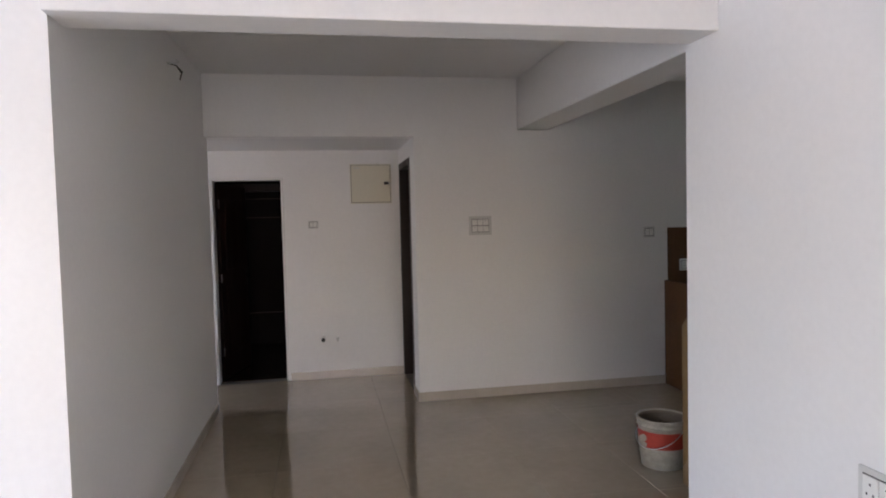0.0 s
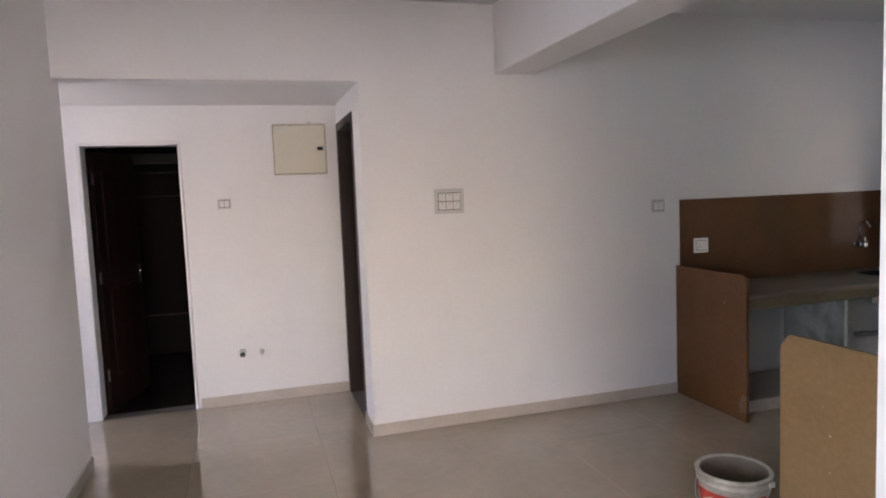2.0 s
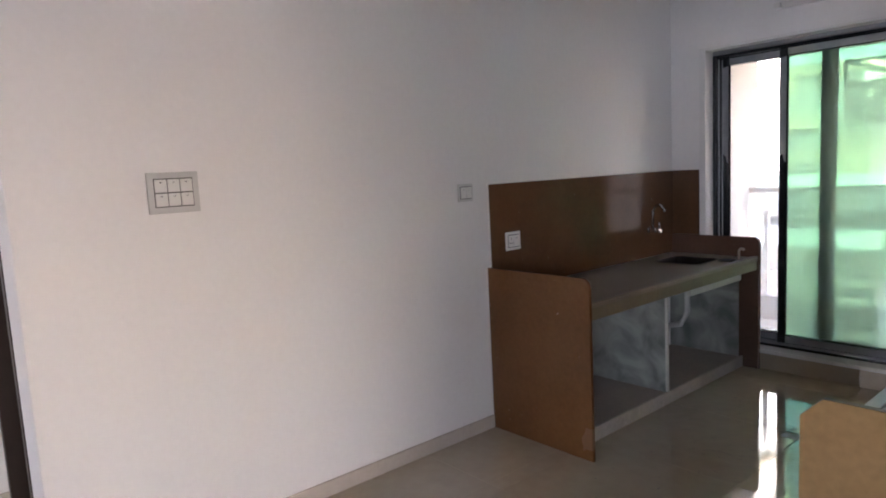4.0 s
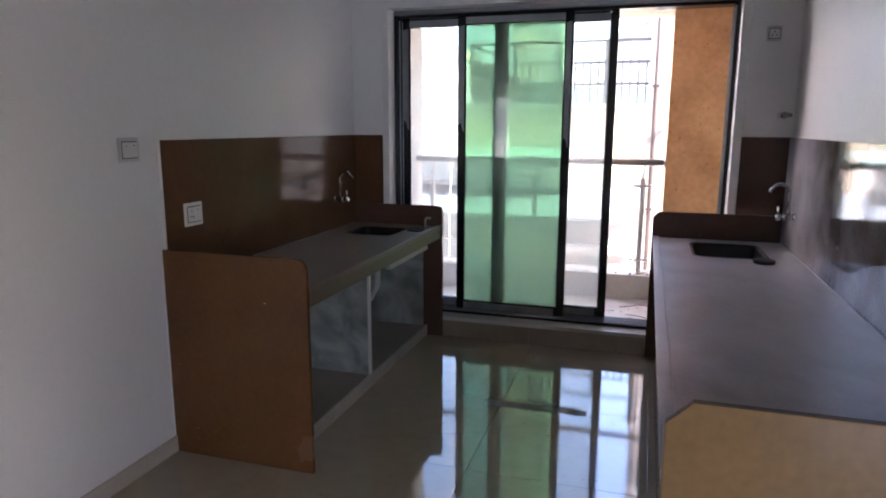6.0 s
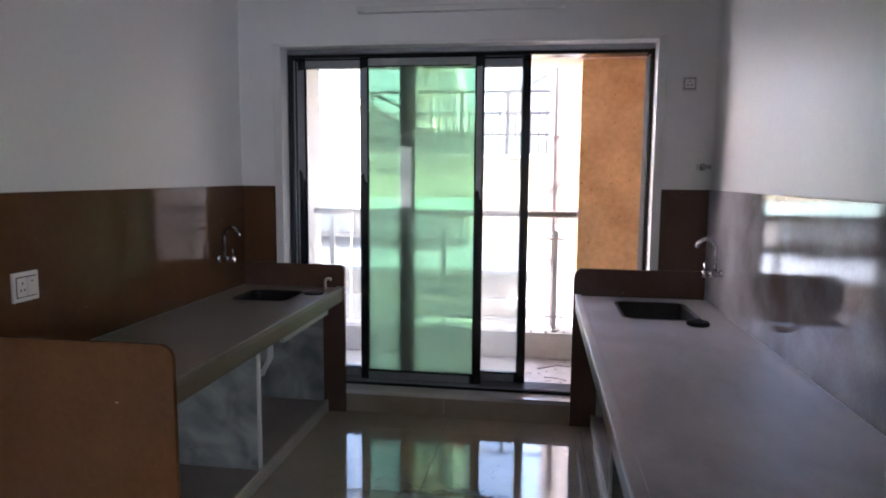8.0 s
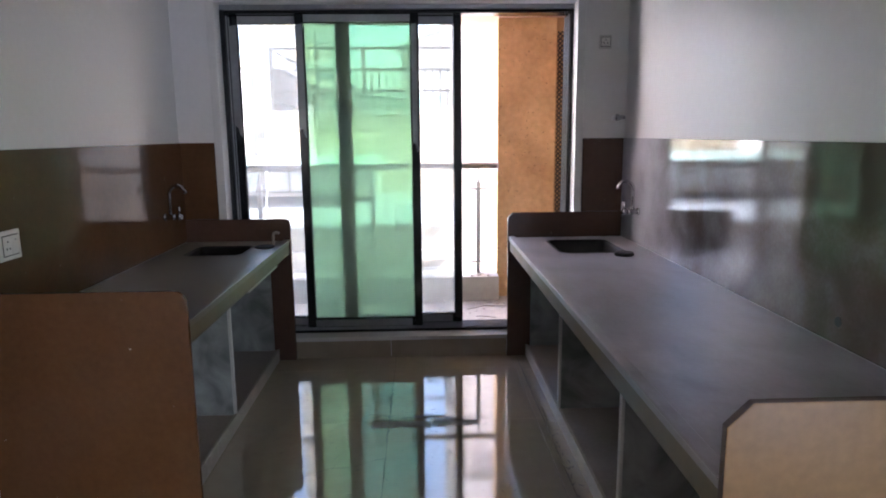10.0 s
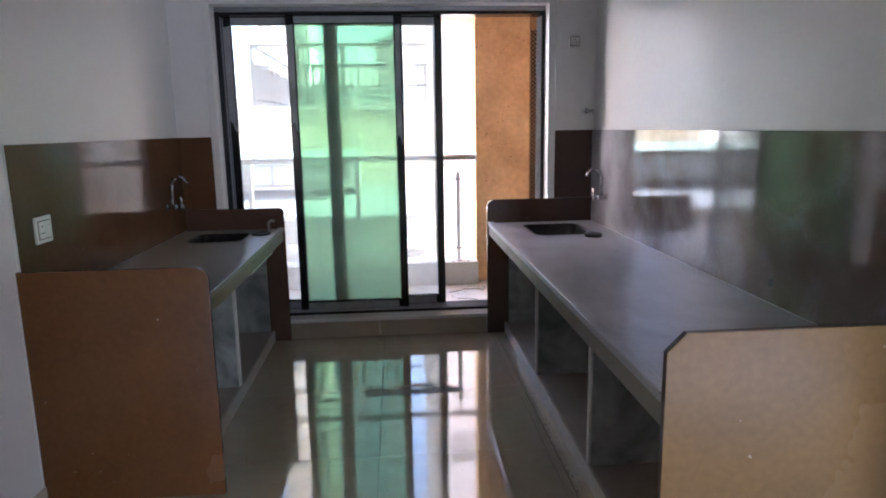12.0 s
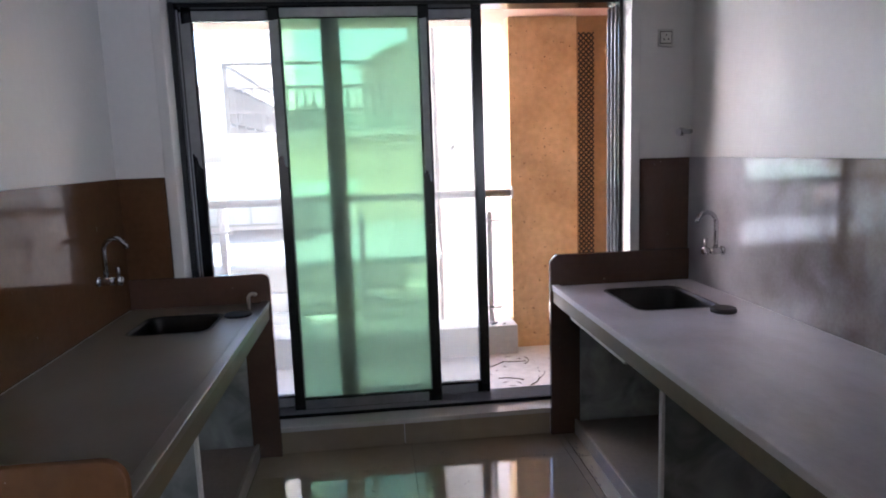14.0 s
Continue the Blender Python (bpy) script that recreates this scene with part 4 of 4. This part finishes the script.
rail = thing("balcony_railing", (1.12, 3.37, 0.290), "stainless steel balcony railing with clamp posts", "railing")
hand = part("handrail", tube([(0.031, 3.37, 1.235), (1.1, 3.37, 1.235), (2.205, 3.37, 1.235)], 0.027, 16), M_HANDRAIL, rail, "round steel handrail")
part("wall_flange", tube([(2.203, 3.37, 1.235), (2.216, 3.37, 1.235)], 0.045, 16), M_STEEL, hand)
for x in (0.18, 1.135, 2.045):
    post = part("post", box(x - 0.02, x + 0.02, 3.352, 3.388, 0.296, 1.10, 0.004, 2), M_POST, rail, "flat steel post")
    part("neck", tube([(x, 3.37, 1.10), (x, 3.37, 1.15), (x + 0.012, 3.37, 1.18), (x, 3.37, 1.208)], 0.008, 8), M_STEEL, post)
    part("base_plate", turned([(0.001, 0.0), (0.05, 0.0), (0.05, 0.006), (0.03, 0.012), (0.001, 0.012)], (x, 3.37, 0.290), 20), M_POST, post)
    for z in (1.04, 0.405):
        part("clamp_arm", tube([(x - 0.075, 3.345, z), (x - 0.06, 3.345, z), (x + 0.06, 3.345, z), (x + 0.075, 3.345, z)], 0.009, 8, taper=[0.013, 0.009, 0.009, 0.013]), M_POST, post)
debris = bmesh.new()
for k in range(34):
    m = Matrix.Translation((random.uniform(0.3, 2.15), random.uniform(3.27, 3.32), 0.294)) @ Matrix.Rotation(random.uniform(0, 6), 4, "Z") @ Matrix.Diagonal((random.uniform(0.01, 0.04), random.uniform(0.006, 0.015), 0.006, 1))
    bmesh.ops.create_icosphere(debris, subdivisions=1, radius=1, matrix=m)
for k in range(30):
    m = Matrix.Translation((random.uniform(1.6, 2.4), random.uniform(2.5, 3.2), 0.079)) @ Matrix.Rotation(random.uniform(0, 6), 4, "Z") @ Matrix.Diagonal((random.uniform(0.005, 0.03), random.uniform(0.002, 0.005), 0.002, 1))
    bmesh.ops.create_icosphere(debris, subdivisions=1, radius=1, matrix=m)
for k in range(14):
    x, y, turn, bend = random.uniform(1.55, 2.6), random.uniform(2.45, 3.15), random.uniform(0, 6.3), random.uniform(-1.6, 1.6)
    pts = []
    for i in range(7):
        pts.append((x, y, 0.081))
        x, y = x + 0.028 * math.cos(turn + bend * i / 6), y + 0.028 * math.sin(turn + bend * i / 6)
    tube(pts, 0.0028, 5, debris)
tagged(link("balcony_debris", debris, M_FLAKE), "dry twigs, leaf scraps and plaster crumbs on the balcony", "debris", kind="stuff")

# ---- beyond the balcony ----
structure("ground", boxes((-400, 400, -400, 900, -3.9, -3.6)), M_GROUND, "pale dusty ground far below", "ground")


def railing(root, x0, x1, y, z0, z1, gap, mat, bars=3):
    for i in range(bars):
        z = z1 - 0.02 - i * (z1 - z0) / bars
        part("rail", box(x0, x1, y - 0.02, y + 0.02, z - 0.02, z + 0.02), mat, root)
    x = x0
    k = 0
    while x <= x1:
        wide = 0.03 if k % 6 == 0 else 0.012
        part("baluster", box(x - wide, x + wide, y - 0.012, y + 0.012, z0, z1 - (0 if k % 6 == 0 else 0.30)), mat, root)
        x += gap
        k += 1


TX0, TX1, TY = -0.66, 2.03, 7.95
terrace = thing("terrace_house", (0.7, 11.0, -3.6), "yellow neighbouring house with a railed roof terrace", "house")
part("wall", boxes((TX0 - 0.1, TX1, TY - 0.1, TY + 0.12, -3.6, 1.80)), M_YELLOW, terrace, "yellow painted wall")
part("wall", boxes((TX0 - 0.1, TX0 + 0.12, TY + 0.121, 14.0, -3.6, 1.80)), M_YELLOW, terrace)
part("coping", boxes((TX0 - 0.14, TX1, TY - 0.14, TY + 0.15, 1.801, 1.86)), M_CREAMW, terrace, "pale wall coping")
part("coping", boxes((TX0 - 0.14, TX0 + 0.15, TY + 0.151, 14.0, 1.801, 1.86)), M_CREAMW, terrace)
part("terrace_floor", boxes((TX0 + 0.121, TX1, TY + 0.121, 14.0, 1.45, 1.62)), M_CREAMW, terrace)
part("back_parapet", boxes((TX0 + 0.121, 5.5, 14.0, 14.2, -3.6, 2.45)), M_TEAL, terrace, "green-grey back parapet")
part("stair_roof", outline_slab([(1.05, 1.63), (4.9, 1.63), (4.9, 4.35), (2.9, 4.45), (1.9, 4.2), (1.05, 3.75)], "y", 16.2, 19.0), M_WHITEB, terrace, "pale stair head with a bowed roof")
part("roof_edge", outline_slab([(0.9, 3.68), (1.9, 4.2), (2.9, 4.45), (5.0, 4.34), (5.0, 4.42), (2.9, 4.55), (1.85, 4.29), (0.9, 3.78)], "y", 16.0, 16.19), M_TEAL, terrace, "green roof edge")
railing(terrace, TX0, TX1, TY, 1.86, 2.80, 0.115, M_RAIL)
for k in range(44):
    yy = TY + 0.13 * (k + 1)
    part("baluster", box(TX0 - 0.012, TX0 + 0.012, yy - 0.012, yy + 0.012, 1.86, 2.55), M_RAIL, terrace)
for z in (2.78, 2.53, 2.0):
    part("rail", box(TX0 - 0.02, TX0 + 0.02, TY + 0.03, 13.7, z - 0.02, z + 0.02), M_RAIL, terrace)
tank = thing("water_tank", (0.0, 12.6, 1.62), "grey plastic water tank on the terrace", "water tank")
part("drum", turned([(0.001, 0.0), (0.50, 0.0), (0.52, 0.05), (0.52, 0.70), (0.46, 0.82), (0.20, 0.90), (0.18, 0.97), (0.001, 0.97)], (0.0, 12.6, 1.62), 28), M_TEAL, tank)

white = thing("white_house", (4.5, 9.0, -3.6), "pale pinkish plastered house with a drain pipe", "house")
part("wall", boxes((TX1 + 0.001, 7.0, 7.9, 12.0, -3.6, 9.0)), M_BEIGE, white)
for z in (-0.9, 4.2):
    part("string_course", boxes((TX1 + 0.001, 7.0, 7.82, 7.899, z, z + 0.14)), M_WHITEB, white)
part("drain_pipe", tube([(2.13, 7.84, -3.55), (2.13, 7.84, 1.5), (2.13, 7.84, 8.9)], 0.032, 10), M_BRONZE, white, "thin brown drain pipe")
part("vent_pipe", tube([(2.27, 7.84, 0.9), (2.27, 7.84, 8.9)], 0.022, 8), M_WHITEB, white, "thin pale pipe")
for z in (0.3, 2.1, 3.9):
    part("pipe_clamp", box(2.08, 2.18, 7.80, 7.899, z, z + 0.03), M_BRONZE, white)
part("wall_outlet", tube([(2.40, 7.899, 1.62), (2.40, 7.80, 1.62), (2.40, 7.76, 1.55)], 0.045, 10), M_WHITEB, white)

low = thing("low_shed", (0.2, 6.6, -3.6), "low white shed with pale sheet roof and louvres", "shed")
part("wall", boxes((-3.2, 1.95, 6.6, 7.75, -3.6, 0.28)), M_WHITEB, low)
part("roof", outline_slab([(6.3, 0.30), (7.76, 0.58), (7.76, 0.63), (6.3, 0.35)], "x", -3.4, 1.99), M_ROOF, low, "pale blue sheet roof")
for x in (-1.6, 0.0, 1.5):
    lv = part("louvre_window", boxes((x - 0.42, x + 0.42, 6.55, 6.598, -0.95, -0.30)), M_PANEG, low)
    for k in range(6):
        part("slat", boxes((x - 0.40, x + 0.40, 6.51, 6.545, -0.92 + 0.105 * k, -0.865 + 0.105 * k)), M_WHITEB, lv)
part("cornice", boxes((-3.3, 1.98, 6.45, 6.599, -0.16, -0.05)), M_WHITEB, low)
part("awning", outline_slab([(5.6, -1.45), (6.598, -1.15), (6.598, -1.1), (5.6, -1.40)], "x", -2.6, 1.9), M_ROOF, low, "pale sheet awning")

part("upper_wall", boxes((-1.6, 0.95, 7.25, 7.75, 0.64, 1.06)), M_WHITEB, low)
part("eave", outline_slab([(6.95, 1.02), (7.77, 1.17), (7.77, 1.21), (6.95, 1.07)], "x", -1.75, 1.05), M_TEAL, low, "grey-green sheet eave")
for x0, x1 in ((-1.35, -0.75), (-0.62, -0.02), (0.12, 0.72)):
    band = part("ribbon_window", boxes((x0, x1, 7.215, 7.249, 0.72, 0.99)), M_PANEG, low, "grey ribbon window")
    part("frame", boxes((x0 - 0.02, x1 + 0.02, 7.20, 7.214, 0.69, 0.72), (x0 - 0.02, x1 + 0.02, 7.20, 7.214, 0.99, 1.01), (x0 + 0.28, x0 + 0.31, 7.20, 7.214, 0.72, 0.99)), M_RAIL, band)

ac = thing("air_conditioner", (0.75, 6.3, -0.9), "white outdoor air conditioner unit on a bracket", "air conditioner")
part("case", box(0.42, 1.08, 6.26, 6.505, -0.86, -0.32, 0.02, 2), M_WHITEB, ac)
part("fan_grille", tube([(0.66, 6.2595, -0.59), (0.66, 6.245, -0.59)], 0.21, 24), M_RAIL, ac, "dark round fan grille")
for z in (-0.80, -0.70, -0.60, -0.50, -0.40):
    part("louvre", box(0.90, 1.05, 6.248, 6.2595, z, z + 0.04), M_PLATE, ac)
part("bracket", boxes((0.45, 0.49, 6.28, 6.598, -0.90, -0.861), (1.05, 1.09, 6.28, 6.598, -0.90, -0.861)), M_BRONZE, ac)
cable = thing("hanging_cable", (-0.15, 5.2, 0.0), "thin white cable hanging past the balcony", "cable")
part("strand", tube([(-0.22, 5.2, -1.2), (-0.20, 5.2, 0.6), (-0.16, 5.2, 1.6), (-0.15, 5.2, 2.2), (-0.15, 5.2, 6.2)], 0.008, 6), M_CABLE, cable)

left_house = thing("cream_apartment_house", (-5.5, 9.0, -3.6), "cream plastered apartment house with rows of windows", "house")
part("wall", boxes((-9.0, -4.2, 4.2, 15.0, -3.6, 7.4)), M_HOUSE, left_house)
part("parapet", boxes((-9.1, -4.1, 4.1, 15.1, 7.4, 7.9)), M_YELLOW, left_house)
for z in (-2.4, 0.7, 3.8):
    part("floor_band", boxes((-4.2, -4.05, 4.2, 15.0, z + 2.35, z + 2.6)), M_YELLOW, left_house)
    for y in (5.3, 7.6, 9.9, 12.2):
        w = part("window", boxes((-4.2, -4.17, y, y + 1.2, z + 0.6, z + 1.9)), M_PANEG, left_house)
        part("sill", boxes((-4.169, -4.06, y - 0.1, y + 1.3, z + 0.5, z + 0.58)), M_WHITEB, w)
        part("mullion", boxes((-4.169, -4.13, y + 0.57, y + 0.63, z + 0.6, z + 1.9)), M_WHITEB, w)

def tower_block(x0, x1, y, top, label):
    tower = thing("apartment_tower", ((x0 + x1) / 2, y + 5, -3.6), label, "building", "far apartment towers")
    part("wall", boxes((x0, x1, y, y + 10, -3.6, top)), M_WHITEB, tower)
    part("roof_parapet", boxes((x0 - 0.2, x1 + 0.2, y - 0.2, y + 10.2, top, top + 0.9)), M_YELLOW, tower)
    z = 0.5
    while z < top - 3:
        part("balcony", boxes((x0 + 0.3, x0 + (x1 - x0) * 0.55, y - 1.2, y - 0.001, z, z + 1.1)), M_YELLOW, tower)
        for f in (0.12, 0.36, 0.66, 0.84):
            x = x0 + (x1 - x0) * f
            part("window", boxes((x, x + 0.9, y - 0.06, y - 0.001, z + 1.25, z + 2.5)), M_PANEG, tower)
        z += 3.1


tower_block(-12.6, -7.3, 70, 46, "distant pale apartment tower with yellow balconies")
tower_block(-23.5, -17.0, 64, 8.5, "distant low apartment block, pale with yellow balconies")

# ---- floor tiles ----
floor = structure("floor", boxes((-1.25, 0, -6.75, -2.20, -0.12, -0.007), (0, LIV_E + 0.2, LIV_S - 0.15, 2.30, -0.12, -0.007)), M_GROUT, "glossy cream vitrified tile floor", "floor")
ORIGIN[floor] = Vector()
S = 0.785
FULL = {}


def lay(x0, x1, y0, y1, ox, oy, gap=0.0004):
    i0, j0 = math.floor((x0 - ox) / S), math.floor((y0 - oy) / S)
    for i in range(i0, math.ceil((x1 - ox) / S)):
        for j in range(j0, math.ceil((y1 - oy) / S)):
            a0, a1 = max(x0, ox + i * S) + gap, min(x1, ox + (i + 1) * S) - gap
            b0, b1 = max(y0, oy + j * S) + gap, min(y1, oy + (j + 1) * S) - gap
            if a1 - a0 < 0.01 or b1 - b0 < 0.01:
                continue
            key = (round(a1 - a0, 4), round(b1 - b0, 4))
            if key not in FULL:
                bm = box(-key[0] / 2, key[0] / 2, -key[1] / 2, key[1] / 2, -0.0069, 0.0)
                bmesh.ops.bevel(bm, geom=[e for e in bm.edges if all(v.co.z > -0.001 for v in e.verts)], offset=0.0009, segments=1, affect="EDGES")
                me = bpy.data.meshes.new("tile")
                bm.to_mesh(me)
                bm.free()
                me.materials.append(M_TILE)
                FULL[key] = me
            t = new("tile", FULL[key])
            t.location = ((a0 + a1) / 2, (b0 + b1) / 2, 0)
            t.parent = floor


lay(0.0, 0.49, -1.27, NORTH, 1.365, 1.03, 0.0005)
lay(0.49, 2.188, -1.27, NORTH, 1.365, 1.03, 0.0005)
lay(2.188, EAST, -1.27, NORTH, 2.188, 0.985, 0.0022)
lay(0.0, 3.10, SOUTH, -1.27, 1.365, -2.69)
lay(3.10, LIV_E, LIV_S, LIV_N, 1.365, -2.69)
lay(HALL, 0.0, -6.6, CORNER, 1.365, -2.69)

# dried mud and broken grout at the tile joints in front of the window
flakes = bmesh.new()
rng = random.Random(5)
for k in range(190):
    along = rng.uniform(1.27, 1.80)
    spread = 0.012 + 0.05 * abs(math.sin(along * 9))
    place = (along, 1.03 + rng.gauss(0, spread * 0.9), 0.0006)
    m = Matrix.Translation(place) @ Matrix.Rotation(rng.uniform(-0.5, 0.5), 4, "Z") @ Matrix.Diagonal((rng.uniform(0.006, 0.035), rng.uniform(0.0008, 0.003), rng.uniform(0.0005, 0.0012), 1))
    bmesh.ops.create_icosphere(flakes, subdivisions=1, radius=1, matrix=m)
for k in range(40):
    place = (1.365 + rng.gauss(0, 0.004), rng.uniform(0.75, 1.5), 0.0006)
    m = Matrix.Translation(place) @ Matrix.Diagonal((rng.uniform(0.001, 0.004), rng.uniform(0.008, 0.03), rng.uniform(0.0006, 0.0018), 1))
    bmesh.ops.create_icosphere(flakes, subdivisions=1, radius=1, matrix=m)
for k in range(60):
    place = (rng.uniform(0.75, 2.1), rng.uniform(-0.4, 1.95), 0.0006)
    m = Matrix.Translation(place) @ Matrix.Rotation(rng.uniform(0, 3), 4, "Z") @ Matrix.Diagonal((rng.uniform(0.003, 0.016), rng.uniform(0.001, 0.003), 0.0008, 1))
    bmesh.ops.create_icosphere(flakes, subdivisions=1, radius=1, matrix=m)
for k in range(26):
    f = k / 25 + rng.uniform(-0.015, 0.015)
    place = (1.06 + 0.31 * f, 0.51 + 0.11 * f + 0.012 * math.sin(9 * f), 0.0004)
    m = Matrix.Translation(place) @ Matrix.Rotation(0.34 + rng.gauss(0, 0.25), 4, "Z") @ Matrix.Diagonal((rng.uniform(0.006, 0.014), rng.uniform(0.0006, 0.0014), 0.0005, 1))
    bmesh.ops.create_icosphere(flakes, subdivisions=1, radius=1, matrix=m)
for k in range(70):
    place = (rng.uniform(0.8, 2.05), rng.uniform(0.2, 1.3), 0.0004)
    m = Matrix.Translation(place) @ Matrix.Rotation(rng.gauss(0.9, 0.5), 4, "Z") @ Matrix.Diagonal((rng.uniform(0.008, 0.030), rng.uniform(0.0005, 0.0013), 0.0004, 1))
    bmesh.ops.create_icosphere(flakes, subdivisions=1, radius=1, matrix=m)
for k in range(90):
    place = (2.188 + abs(rng.gauss(0, 0.022)), rng.uniform(-0.9, 1.95), 0.0006)
    m = Matrix.Translation(place) @ Matrix.Rotation(rng.gauss(1.57, 0.5), 4, "Z") @ Matrix.Diagonal((rng.uniform(0.004, 0.022), rng.uniform(0.001, 0.004), 0.0012, 1))
    bmesh.ops.create_icosphere(flakes, subdivisions=1, radius=1, matrix=m)


def ragged(x0, x1, y0, y1, n, seed):
    """A thin flat crust with a torn outline."""
    r = random.Random(seed)
    low = [(x0 + (x1 - x0) * k / n, y0 + (y1 - y0) * (0.05 + 0.30 * r.random() + 0.14 * math.sin(k * 0.37 + seed) ** 2)) for k in range(n + 1)]
    high = [(x0 + (x1 - x0) * k / n + r.uniform(-0.004, 0.004), y1 - 0.004 * r.random()) for k in range(n, -1, -1)]
    return outline_slab([(x0 - 0.012, (y0 + y1) / 2)] + low + high, "z", 0.0003, 0.0014)


crust = thing("mortar_crust", (1.56, 0.98, 0.0), "broken grey mortar crust along a tile joint", "mortar")
part("crust", ragged(1.285, 1.585, 0.93, 1.026, 26, 3), M_MORTAR, crust)
part("crust", ragged(1.60, 1.835, 0.945, 1.026, 20, 8), M_MORTAR, crust)
part("crust", ragged(1.50, 1.66, 1.045, 1.10, 14, 5), M_MORTAR, crust)
tagged(link("mud_flakes", flakes, M_FLAKE), "dried mud flakes and broken grout on glossy tiles", "debris", kind="stuff")
